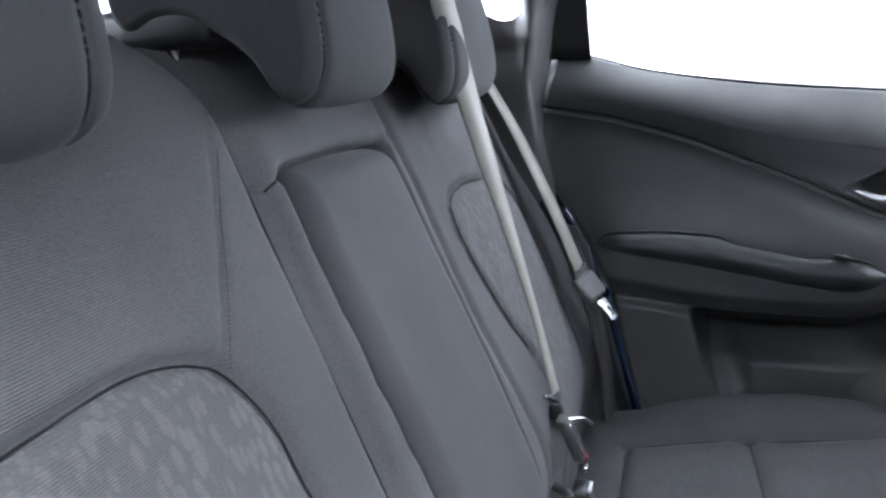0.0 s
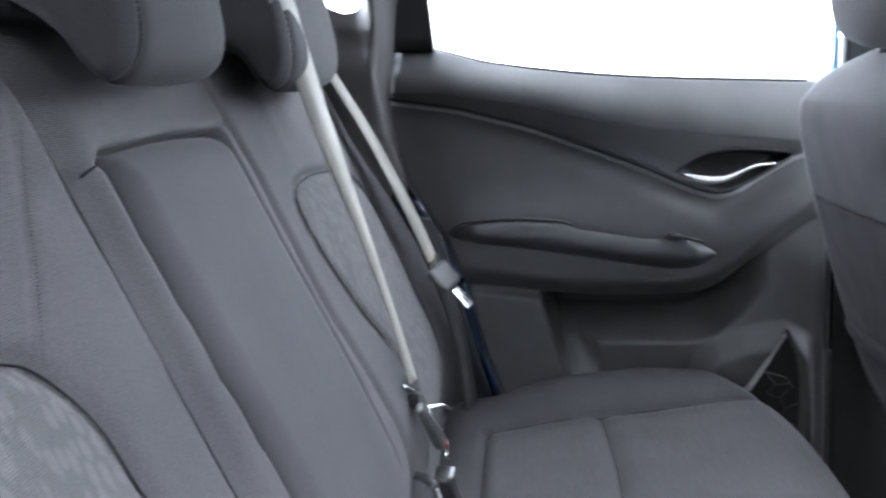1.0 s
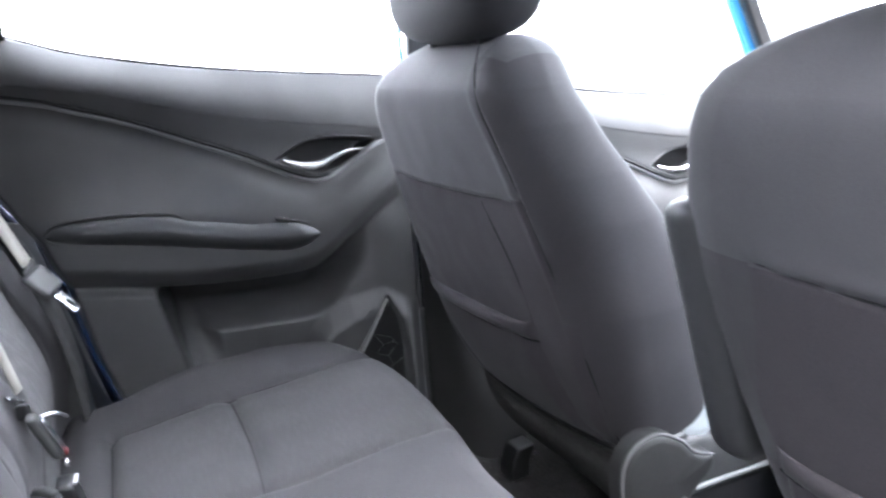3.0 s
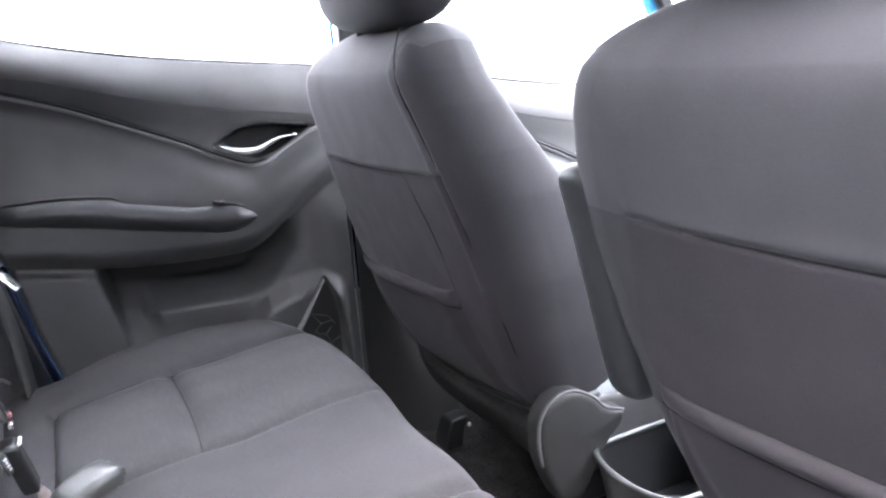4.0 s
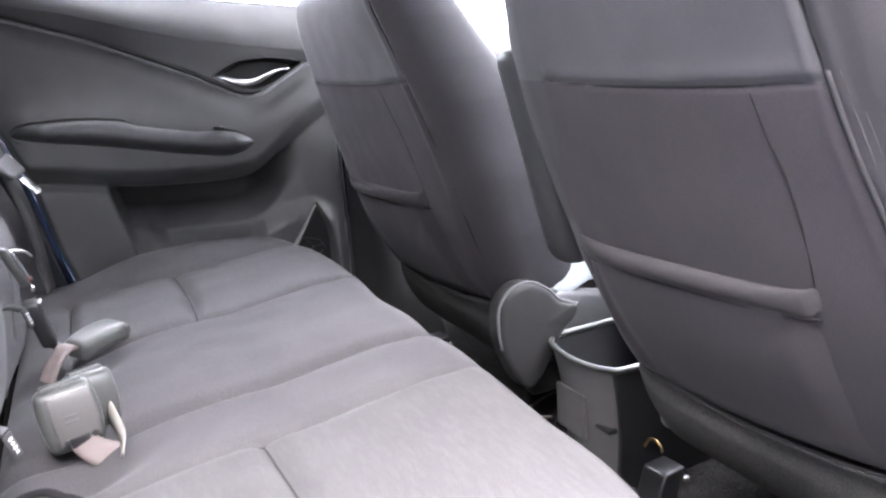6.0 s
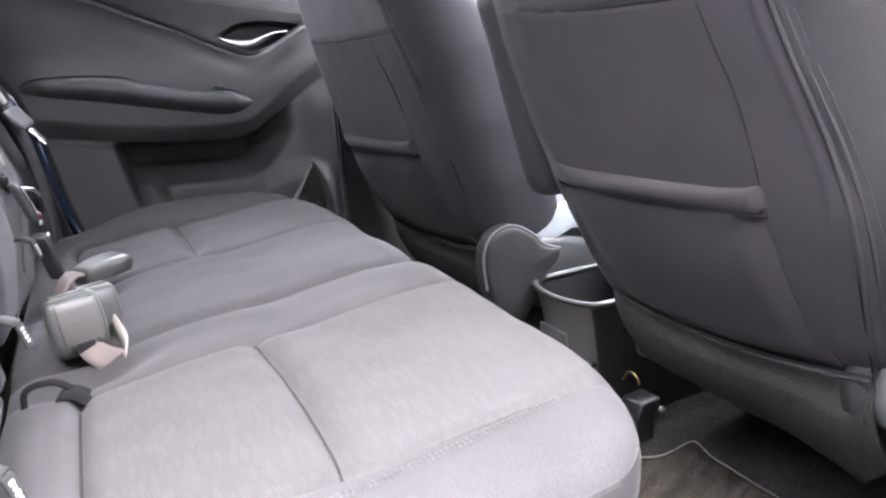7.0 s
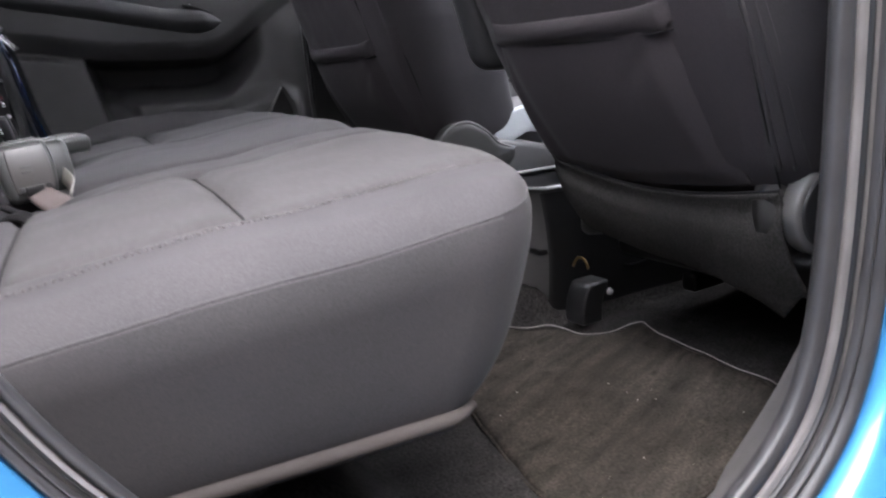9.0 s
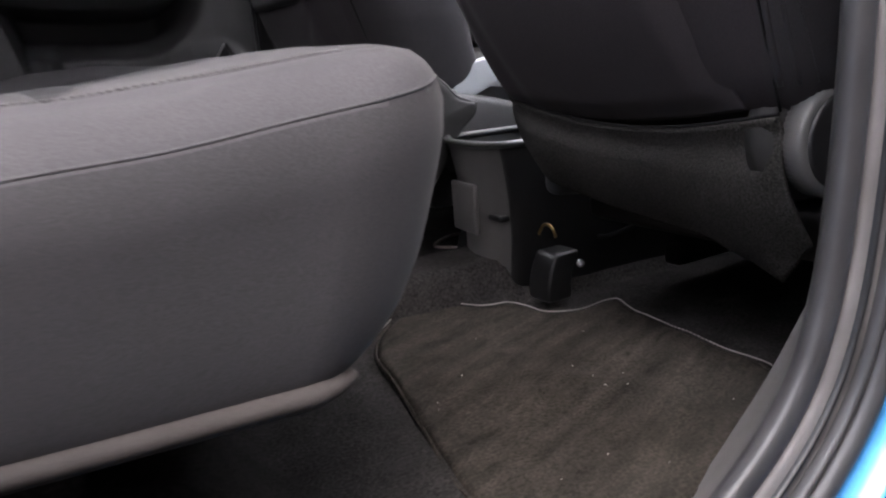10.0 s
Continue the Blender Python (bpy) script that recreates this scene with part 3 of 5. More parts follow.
part("edge_piping", tube(rim_line(0.0585, -0.22, 0.2, 0.0), 0.0009, 100, 8), FAB_C, bench, "rolled seam along the outer edge")
def on_cushion(x, y, up=0.0):
    return (x, y, cush_top(x, y) - cush_groove(x, y) + up)


# dark cords along the seams put the grooves' shade into colour
for a, b in (INS_N, INS_F):
    part("insert_seam", tube([on_cushion(x, y, 0.0016) for x, y in [(0.20, b), (0.15, b), (0.1, b), (0.05, b), (0.0, b), (-0.05, b), (-0.1, b), (-0.15, b), (-0.172, b - 0.006)] + [(-0.172, b + (a - b) * i / 10) for i in range(1, 10)] + [(-0.172, a + 0.006), (-0.15, a), (-0.1, a), (-0.05, a), (0.0, a), (0.05, a), (0.1, a), (0.15, a), (0.20, a)]], 0.0013, 160, 6), SEAM_SOFT, bench)
    part("cross_seam", tube([on_cushion(0.008 - 0.008 * ((y - (a + b) / 2) / 0.16) ** 2, y, 0.0016) for y in [a + (b - a) * i / 16 for i in range(17)]], 0.0010, 80, 6), SEAM_SOFT, bench)
part("split_seam", tube([on_cushion(-0.2 + 0.044 * i, SPLIT, 0.003) for i in range(11)], 0.0016, 80, 6), SEAM_SOFT, bench)
part("seat_stitching", stitches([(x, y, cush_top(x, y) - cush_groove(x, y) + 0.0012) for x, y in [(-0.2 + 0.012 * i, -0.552 + 0.001 * i) for i in range(32)]], (0, 0, 1), 84, 0.0024, 0.0006, 0.005), THREAD, bench, "pale double row of thread")
EDGING = [Vector(p) for p in rim_line(-0.066, -0.22, 0.25)[:21]]
part("bottom_edge", tube([(p.x, p.y + 0.003, p.z - 0.006) for p in EDGING], lambda t: 0.0105 - 0.004 * sm(0.8, 1.0, t), 90, 12, 0.7), PL_EDGE, bench, "brownish grey rounded lower edging")
part("bench_base", rbox((0.28, 1.06, 0.2), 0.02, (4, 8, 3), lambda a, b, c: (-0.15 + a, b + 0.03, 0.105 + c)), CARPET, bench, "black carpeted base")


# ---- rear seat backs ----
def back_front(z):
    return -0.2 - 0.348 * (z - 0.36) - 0.06 * sm(0.5, 0.30, z) ** 1.5


def seat_back(name, y0, y1, label, seams, lift, insert, top_round, corner=0.0):
    """One section of the rear backrest; seams are (polyline in y and z, depth, width)."""
    w, h = y1 - y0, 0.64
    mid_y = (y0 + y1) / 2

    def warp(a, b, c):
        y, z = mid_y + b, 0.30 + h / 2 + c
        if corner and y > y1 - corner:
            e = (y - y1 + corner) / corner
            z -= corner * (1 - math.sqrt(max(0.0, 1 - e * e))) * sm(0.80, 0.93, z)
        k = sm(0.84, 0.935, z)
        x = back_front(z) + (a - 0.06) - top_round * k ** 2.2
        if a > 0.02:
            x += lift(y, z)
            for poly, depth, width in seams:
                d = seg_dist((y, z), poly)
                if d < width * 3:
                    x -= depth * gauss(d, width)
            x += 0.0022 * noise.noise((y * 7, z * 7, 1)) + 0.001 * noise.noise((y * 25, z * 25, 5))
        return (x, y, z + (0.0 if z < 0.6 else -0.03 * sm(0.42, 0.62, abs(y)) * sm(0.6, 0.92, z)))

    o = thing(name, label, "rear seat", (-0.25, mid_y, 0.3), group="rear backrests")
    part("backrest", rbox((0.12, w, h), 0.013, (5, int(w / 0.0045), int(h / 0.0055)), warp, lambda a, b, c: 1 if a > 0.05 and insert(mid_y + b, 0.30 + h / 2 + c) else 0), [FAB, FAB_LEAF], o)
    return o


R_INS = smooth2([(-0.56, 0.34), (-0.565, 0.60), (-0.545, 0.71), (-0.48, 0.745), (-0.379, 0.752), (-0.323, 0.755), (-0.292, 0.754), (-0.268, 0.749), (-0.25, 0.742), (-0.237, 0.734), (-0.224, 0.716), (-0.213, 0.69), (-0.21, 0.655), (-0.206, 0.6), (-0.2, 0.34)], 90)
L_INS = smooth2([(0.33, 0.34), (0.31, 0.52), (0.269, 0.595), (0.24, 0.66), (0.228, 0.715), (0.24, 0.746), (0.29, 0.755), (0.36, 0.753), (0.44, 0.742), (0.52, 0.71), (0.545, 0.62), (0.54, 0.34)], 66)


def in_poly(y, z, poly):
    hit = False
    for (a, b), (c, d) in zip(poly, poly[1:] + poly[:1]):
        if (b > z) != (d > z) and y < (c - a) * (z - b) / (d - b) + a:
            hit = not hit
    return hit


def r_lift(y, z):
    return 0.003 * math.sin(math.pi * sm(-0.62, -0.14, y)) + 0.02 * sm(-0.55, -0.62, y) * sm(0.8, 0.6, z)


near_back = seat_back("folding_rear_seat", -0.625, -0.1325, "dark grey ribbed cloth backrest with a leaf-patterned insert", [(R_INS, 0.010, 0.006), (smooth2([(-0.152, 0.86), (-0.205, 0.775), (-0.238, 0.733)], 16), 0.003, 0.003)],
                      r_lift, lambda y, z: in_poly(y, z, R_INS), 0.038, 0.05)
# edge cord coloured near black, so it also darkens the gap between the backrests
part("edge_piping", tube([(back_front(z) - 0.009 - 0.038 * sm(0.84, 0.935, z) ** 2.2, y, z) for y, z in ((-0.19, 0.921), (-0.168, 0.913), (-0.15, 0.898), (-0.139, 0.874), (-0.1325, 0.84), (-0.131, 0.80), (-0.131, 0.7), (-0.130, 0.6), (-0.129, 0.5), (-0.128, 0.4))], 0.0024, 90, 8), SEAM, near_back, "dark rolled cord along the edge")
part("seam_stitching", stitches([(back_front(z) + 0.0012, y, z) for y, z in smooth2([(-0.155, 0.85), (-0.18, 0.815), (-0.205, 0.775), (-0.235, 0.735)], 8)], (1, 0, 0), 60, 0.0016, 0.0005), THREAD_DK, near_back)

ARM_L = [(0.33, -0.052), (0.56, -0.062), (0.669, -0.071), (0.768, -0.078), (0.82, -0.077)]
ARM_R = [(0.33, 0.16), (0.5, 0.157), (0.575, 0.155), (0.717, 0.137), (0.764, 0.132), (0.82, 0.127)]


def l_lift(y, z):
    c = -0.014 * sm(-0.09, -0.125, y) + 0.002 * math.sin(math.pi * sm(-0.13, 0.2, y)) + 0.010 * math.sin(math.pi * sm(0.18, 0.62, y)) - 0.004
    hole = sm(-0.011, 0.001, y - interp(ARM_L, z)) * sm(0.011, -0.001, y - interp(ARM_R, z)) * sm(0.830, 0.821, z - 0.004 * math.sin(math.pi * (y + 0.077) / 0.2))
    return c - 0.035 * hole + 0.02 * sm(0.56, 0.62, y) * sm(0.8, 0.6, z)


far_back = seat_back("folding_rear_seat", -0.127, 0.625, "dark grey cloth backrest with folding centre armrest", [
    (L_INS, 0.010, 0.006), (smooth2([(0.15, 0.9), (0.158, 0.83), (0.167, 0.776), (0.172, 0.7), (0.178, 0.632), (0.2, 0.54), (0.215, 0.45), (0.22, 0.34)], 30), 0.008, 0.006),
    ([(-0.135, 0.812), (-0.079, 0.822)], 0.005, 0.003), ([(0.13, 0.822), (0.158, 0.835)], 0.004, 0.003), ([(-0.108, 0.34), (-0.106, 0.8)], 0.003, 0.006)],
    l_lift, lambda y, z: in_poly(y, z, L_INS), 0.014)


def arm_warp(a, b, c):
    """Folded armrest: leans with the backrest, wider and lower towards its hinge."""
    z = 0.576 + c
    l, r = interp(ARM_L, z), interp(ARM_R, z)
    y = (l + r) / 2 + b / 0.104 * (r - l) / 2
    z += 0.004 * math.cos(b / 0.104 * 1.5) * sm(0.7, 0.82, z)
    x = back_front(z) - 0.022 + a + 0.005 * math.cos(b / 0.104 * 1.4) + 0.001 * noise.noise((y * 12, z * 12, 3))
    return (x, y, z)


def seam_cord(name, pts, parent, out, r=0.0008):
    """A dark cord lying in a seam of the rear backrest, coloured as groove shade."""
    part(name, tube([(back_front(z) + out, y, z) for y, z in pts], r, len(pts) * 2, 6), SEAM, parent)


seam_cord("insert_seam", R_INS[14:-6], near_back, -0.0062)
seam_cord("insert_seam", L_INS[8:-8], far_back, -0.002)
seam_cord("top_seam", [(-0.112, 0.8155), (-0.1, 0.818), (-0.088, 0.8205)], far_back, -0.0065, 0.0009)
part("folding_armrest", rbox((0.05, 0.208, 0.490), 0.02, (3, 44, 60), arm_warp), FAB_SM, far_back, "smooth folded centre armrest")


# ---- rear headrests ----
HR = [(-0.332, 0.8715), (-0.317, 0.8755), (-0.307, 0.888), (-0.303, 0.91), (-0.307, 0.95), (-0.319, 1.0), (-0.347, 1.055), (-0.38, 1.085), (-0.42, 1.075), (-0.448, 1.03), (-0.459, 0.98), (-0.458, 0.945),
      (-0.449, 0.928), (-0.435, 0.924), (-0.417, 0.931), (-0.398, 0.930), (-0.373, 0.917), (-0.355, 0.901), (-0.345, 0.884)]
HR_LOOP = loop2(HR, 90)


def rear_headrest(y0, half, dz, group):
    """A saddle-shaped pad: one side outline carried across, its two ends rounded over."""
    o = thing("headrest", "dark grey cloth saddle headrest on the rear seat", "headrest", (-0.4, y0, 0.92), group=group)

    def fn(u, v):
        i = round(u * 90) % 90
        b = math.sin((2 * v - 1) * math.pi / 2)
        t = (HR_LOOP[(i + 1) % 90] - HR_LOOP[i - 1]).normalized()
        inward = Vector((-t.y, t.x, 0))
        e = max(0.0, (abs(b) - 0.62) / 0.38)
        p = HR_LOOP[i] + inward * (0.011 * (1 - math.sqrt(max(0.0, 1 - e * e))) + 0.003 * gauss(abs(b) - 0.81, 0.022) - 0.003 * (1 - b * b))
        return (p.x, y0 + b * half, p.y + dz)
    bm = sheet(90, 56, fn, closed=True)
    bm.verts.ensure_lookup_table()
    for vs in (bm.verts[:90], bm.verts[-90:]):
        bm.faces.new(vs)
    part("pad", bm, FAB_HEAD, o)
    # added black block: stops sky leaking through, stands in for the gap's shade
    part("leak_block", rbox((0.09, half * 1.9, 0.03), 0.01, (2, 4, 2), lambda a, b, c: (-0.425 + a, y0 + b, 0.93 + dz + c)), PL_BLACK, o, "black block closing the gap under the pad")
    for s in (-1, 1):
        part("post", tube([(-0.42, y0 + s * 0.06, 0.90), (-0.421, y0 + s * 0.06, 0.95)], 0.006, 2, 10, up=(1, 0, 0)), STEEL, o)
        part("seam_stitching", stitches([(x, y0 + s * half * 0.81, z + dz) for x, z in ((-0.332, 0.8745), (-0.3195, 0.878), (-0.3098, 0.889), (-0.306, 0.91), (-0.3098, 0.95), (-0.3218, 1.0), (-0.349, 1.055))], (1, 0, 0), 44, 0.003, 0.0009), SEAM, o)
    return o


for yy, half, dz in ((-0.423, 0.114, -0.006), (-0.053, 0.08, 0.0), (0.285, 0.114, -0.014)):
    rear_headrest(yy, half, dz, "rear headrests")


# ---- front seats ----
def fs_back(z):
    """Rear face of a front seat's backrest, as x over height."""
    d = 0.47 - z
    return 0.389 + 0.28 * d + 0.9 * max(0.0, d) ** 2


FS_W = [(0.13, 0.18), (0.22, 0.19), (0.3, 0.208), (0.4, 0.236), (0.5, 0.252), (0.62, 0.250), (0.68, 0.238), (0.74, 0.215), (0.79, 0.186), (0.82, 0.158), (0.845, 0.12)]
FS_SEAM = [(-0.25, 0.660), (-0.2, 0.652), (-0.1, 0.646), (0, 0.644), (0.1, 0.646), (0.2, 0.652), (0.25, 0.660)]
FS_SIDE = smooth2([(0.107, 0.835), (0.135, 0.78), (0.156, 0.72), (0.174, 0.65), (0.183, 0.602), (0.193, 0.542), (0.200, 0.484), (0.200, 0.416), (0.19, 0.344), (0.176, 0.278)], 28)
FS_SIDE_DRIVER = smooth2([(0.105, 0.835), (0.12, 0.78), (0.135, 0.72), (0.150, 0.65), (0.161, 0.602), (0.179, 0.542), (0.192, 0.484), (0.195, 0.416), (0.187, 0.344), (0.176, 0.278)], 28)
FS_R = 0.06
FS_WIDER = [0.0]


def fs_w(b, z):
    """Half width of the backrest on the side of b."""
    return interp(FS_W, z) + (FS_WIDER[0] * sm(0.4, 0.72, z) * sm(0.87, 0.80, z) if b > 0 else 0.0)


def fs_base(b, z, extra=0.0):
    """The middle of the rear face, carried across the seat: b across, z up."""
    roll = 0.05 * sm(0.74, 0.85, z) ** 2
    x = fs_back(z) + roll + 0.5 * max(0.0, abs(b) - 0.1) ** 2 - 0.006 * math.cos(min(1.5, abs(b) / 0.24 * 1.4)) * sm(0.85, 0.7, z)
    return Vector((x - extra, b, z))


def fs_surface(b, z, extra=0.0):
    """A point extra outside the rear face, with its rounded sides."""
    w = fs_w(b, z)
    e = min(1.0, max(0.0, (abs(b) / w * 0.24 - 0.24 + FS_R) / FS_R))
    return fs_base(b, z, extra) + Vector((FS_R * (1 - math.sqrt(max(0.0, 1 - e * e))), 0, 0))


def fs_side(z):
    """How far out the side piping runs at height z."""
    return interp([(h, b) for b, h in FS_SIDE[::-1]], z)


def fs_pick(a, b, c):
    """0 the smooth upper cloth, 1 the rear panel, 2 the sides, coloured darker as shade."""
    z = 0.545 + c
    side = a > -0.02 or abs(b) / 0.24 * interp(FS_W, z) > fs_side(z)
    if z > interp(FS_SEAM, b):
        return 2 if side and b < 0 and z < 0.82 else 0
    return 2 if side else 1


def fs_warp(a, b, c):
    z = 0.545 + c
    w = fs_w(b, z)
    y = b / 0.24 * w
    x = fs_base(y, z).x + a + 0.065
    if a > 0:
        x += 0.07 * sm(0.1, 0.22, abs(y)) * sm(0.76, 0.5, z) * (a / 0.065)
        y *= 1 + (0.06 * sm(0.8, 0.5, z) - 0.13 * sm(0.74, 0.84, z)) * a / 0.065
    elif a < -0.01:
        if abs(y) > 0.1:
            d = seg_dist((abs(y), z), FS_SIDE)
            x += (0.0022 * gauss(d, 0.003) - 0.0015 * gauss(d - 0.010, 0.005)) * (1.0 if y < 0 else sm(0.5, 0.44, z))
        seam = sm(0.006, -0.006, abs(y) - fs_side(z) * w / interp(FS_W, z))
        x += seam * (0.0034 * gauss(z - interp(FS_SEAM, y), 0.0022) - 0.0016 * gauss(z - interp(FS_SEAM, y) - 0.010, 0.008))
        x += 0.0016 * noise.noise((y * 8, z * 8, 2)) + 0.0008 * noise.noise((y * 30, z * 30, 7))
    return (x, y, z)


def plate(outline, y0, y1, rnd):
    """A moulded plate: a closed outline in x and z, from y0 (inside) to y1 (face) with a rounded face edge."""
    L = loop2(outline, 72)
    c = sum(L, Vector()) / 72
    steps = [(0, y0)] + [(rnd * (1 - math.cos(a * math.pi / 10)), y1 - (y1 - y0) / abs(y1 - y0) * rnd * (1 - math.sin(a * math.pi / 10))) for a in range(6)]

    def fn(u, v):
        p = L[round(u * 72) % 72]
        i = round(v * 7)
        ins, y = steps[i] if i < 7 else (0.05, y1 + (y1 - y0) * 0.1)
        q = p + (c - p).normalized() * min(ins, (c - p).length * 0.9)
        return (q.x, y, q.y)
    bm = sheet(72, 7, fn, closed=True)
    bm.verts.ensure_lookup_table()
    bm.faces.new(bm.verts[-72:])
    return bm


COVER = [(0.444, 0.217), (0.440, 0.26), (0.445, 0.292), (0.466, 0.315), (0.50, 0.321), (0.535, 0.302), (0.556, 0.280), (0.575, 0.271), (0.592, 0.265), (0.588, 0.246), (0.562, 0.222), (0.535, 0.18), (0.50, 0.14), (0.472, 0.152)]


def front_seat(rolled=False):
    """A front seat; rolled: with raised piping along the outer edge of its back."""
    s = thing("front_seat", "dark grey cloth front seat with a map pocket on its back", "car seat", (0.45, 0, 0), group="front seats")
    part("backrest", rbox((0.13, 0.48, 0.60), FS_R, (2, 130, 150), fs_warp, fs_pick), [FAB_SM, FAB_BACK, FAB_SIDE], s)
    part("top_seam", tube([fs_surface(b, z, -0.0024) for b, z in FS_SEAM[1:-1]], 0.0009, 50, 6), SEAM, s)
    # pocket sheet, its rolled hem, the felt flap under it
    IN, OUT = 0.186, -0.121

    def hem_z(u):
        k = abs(2 * u - 1)
        return 0.440 + 0.005 * k ** 4, 0.467 + 0.008 * k ** 7

    def pocket(u, v):
        b = IN + (OUT - 0.03 * (1 - v) - IN) * u
        low, top = 0.28 - 0.014 * math.sin(math.pi * u), hem_z(u)[0] + 0.004
        z = low + (top - low) * v
        fold = 0.004 * gauss(u - 0.97 + 0.75 * (1 - v), 0.06) * sm(0.5, 0.95, v) - 0.002 * gauss(u - 0.91 + 0.35 * (1 - v), 0.06) * sm(0.3, 0.95, v) + 0.003 * gauss(u - 0.05 - 0.12 * (1 - v), 0.04)
        puff = 0.004 * math.sin(math.pi * u) ** 0.5 * sm(0, 0.9, v) + 0.002 * math.sin(math.pi * v)
        hold = sm(0.0, 0.06, u) * sm(1.0, 0.86, u) * sm(0.0, 0.12, v)
        return fs_surface(b, z, -0.0035 + (0.008 + puff - fold) * hold)
    pk = part("map_pocket", thick(sheet(80, 50, pocket), 0.002), FAB_BACK, s, "slack cloth map pocket")

    def hem(u, v):
        lo, hi = hem_z(u)
        a = math.pi * (v * 1.25 - 0.1)
        ends = sm(0.0, 0.035, u) * sm(1.0, 0.955, u)
        b = IN + (OUT - IN) * u - 0.003 * (1 - v) * sm(0.8, 1.0, u)
        z = lo + (hi - lo) * (0.5 - 0.5 * math.cos(min(math.pi, max(0.0, a)))) - 0.003 * max(0.0, v - 0.85) / 0.15
        z = z + (1 - ends) * 0.35 * ((lo + hi) / 2 - z) + 0.004 * gauss(u - 0.985, 0.012)
        return fs_surface(b, z, 0.0004 + ends * (0.005 + 0.013 * math.sin(math.pi * u) ** 0.6 * max(0.0, math.sin(a))))
    part("pocket_hem", sheet(110, 20, hem), FAB_HEM, pk, "rolled elastic hem")
    # dark cord that paints in the shadow line under the hem
    part("hem_shadow_line", tube([fs_surface(IN - 0.002 + (OUT - IN) * i / 14, hem_z(i / 14)[0] - 0.001, 0.0035 + 0.0065 * math.sin(math.pi * i / 14) ** 0.5) for i in range(15)], 0.0014, 60, 6), SEAM, s)
    part("panel_seam", tube([fs_surface(b, z, -0.0004) for b, z in ((-0.085, 0.64), (-0.094, 0.604), (-0.107, 0.564), (-0.116, 0.508), (-0.118, 0.47))], 0.0010, 40, 6), SEAM, s)
    part("side_piping", tube([fs_surface(-b, z, -0.0012) for b, z in FS_SIDE[::2]], 0.0011, 60, 6), SEAM, s)
    if rolled:
        part("inner_piping", tube([fs_surface(-b - 0.004, z, 0.0004) for b, z in FS_SIDE[9::2]], 0.0028, 60, 8), FAB_SIDE, s, "raised rolled piping")
        part("outer_piping", tube([fs_surface(-b - 0.0135, z, 0.0) for b, z in FS_SIDE[9::2]], 0.0020, 60, 8), FAB_SIDE, s)
        part("seam_stitching", stitches([fs_surface(-b - 0.0215, z, 0.0002) for b, z in FS_SIDE[9::3]], (-1, 0, 0), 130, 0.002, 0.0005), THREAD_DK, s)

    def flap_top(u):
        return 0.276 + 0.016 * u - 0.024 * math.sin(math.pi * u)

    def flap_base(b, extra, z):
        curl = min(1.0, max(0.0, (b - 0.135) / 0.06))
        return fs_base(b, z, extra) + Vector((0.045 * (1 - math.sqrt(1 - 0.97 * curl * curl)), 0, 0))

    def flap_edge(b, z):
        return flap_base(b, 0.003, z).lerp(fs_surface(b, z, 0.0015), sm(0.03, 0.12, b))

    def flap(u, v):
        b = -0.182 + 0.374 * u
        top = flap_top(u)
        low = interp([(-0.182, 0.160), (-0.138, 0.113), (-0.115, 0.130), (-0.065, 0.150), (0.0, 0.158), (0.05, 0.166), (0.10, 0.177), (0.15, 0.188), (0.175, 0.212), (0.192, 0.262)], b)
        z = top + (low - top) * v
        hang = flap_base(b, 0.003 + 0.008 * math.sin(math.pi * v) + 0.30 * (top - z) + 0.002 * noise.noise((b * 10, z * 10, 1)), z)
        return flap_edge(b, z).lerp(hang, sm(0.0, 0.35, v))
    ff = part("felt_flap", thick(sheet(110, 30, flap), 0.004), FELT, s, "charcoal felt flap with a ragged lower corner")
    part("flap_seam", tube([flap_edge(-0.182 + 0.374 * i / 16, flap_top(i / 16) + 0.001) for i in range(17)], 0.0016, 60, 6), SEAM, s)
    # seat cushion and base
    part("seat_cushion", rbox((0.42, 0.38, 0.15), 0.05, (12, 14, 5), lambda a, b, c: (0.84 + a, b, 0.235 + c + 0.06 * (a + 0.23) + 0.03 * sm(0.17, 0.25, abs(b)))), FAB, s)
    part("seat_base", rbox((0.40, 0.40, 0.05), 0.015, (3, 3, 2), lambda a, b, c: (0.80 + a, b, 0.14 + c)), PL_BLACK, s)
    for k in (-1, 1):
        part("side_shield", rbox((0.34, 0.03, 0.13), 0.014, (8, 2, 4), lambda a, b, c: (0.71 + a, k * 0.200 + b, 0.17 + c + 0.05 * sm(0.1, -0.17, a))), PL_DK, s)
        part("seat_rail", rbox((0.36, 0.03, 0.03), 0.006, (4, 2, 2), lambda a, b, c: (0.93 + a, k * 0.19 + b, 0.035 + c)), PL_BLACK, s, "plain black rail")
        part("rail_cover", rbox((0.042, 0.045, 0.066), 0.005, (2, 2, 3), lambda a, b, c: (0.565 + a + 0.5 * max(0.0, c), k * 0.238 + b, 0.036 + c)), PL_BLACK, s, "black plastic rail end cover")
        part("rail_screw", disc((0.6, k * 0.215, 0.05), (-0.6, k * -1, 0.2), 0.006, 0.004, 16), CHROME, s)
        part("seat_leg", rbox((0.06, 0.03, 0.09), 0.006, (2, 2, 2), lambda a, b, c: (0.80 + a, k * 0.19 + b, 0.085 + c)), PL_BLACK, s)
    # headrest
    def hwarp(a, b, c):
        k = c / 0.095
        w = 1.0 - 0.16 * max(0, -k) ** 2 - 0.10 * max(0, k) ** 2
        bow = 0.02 * (b / 0.1475) ** 2
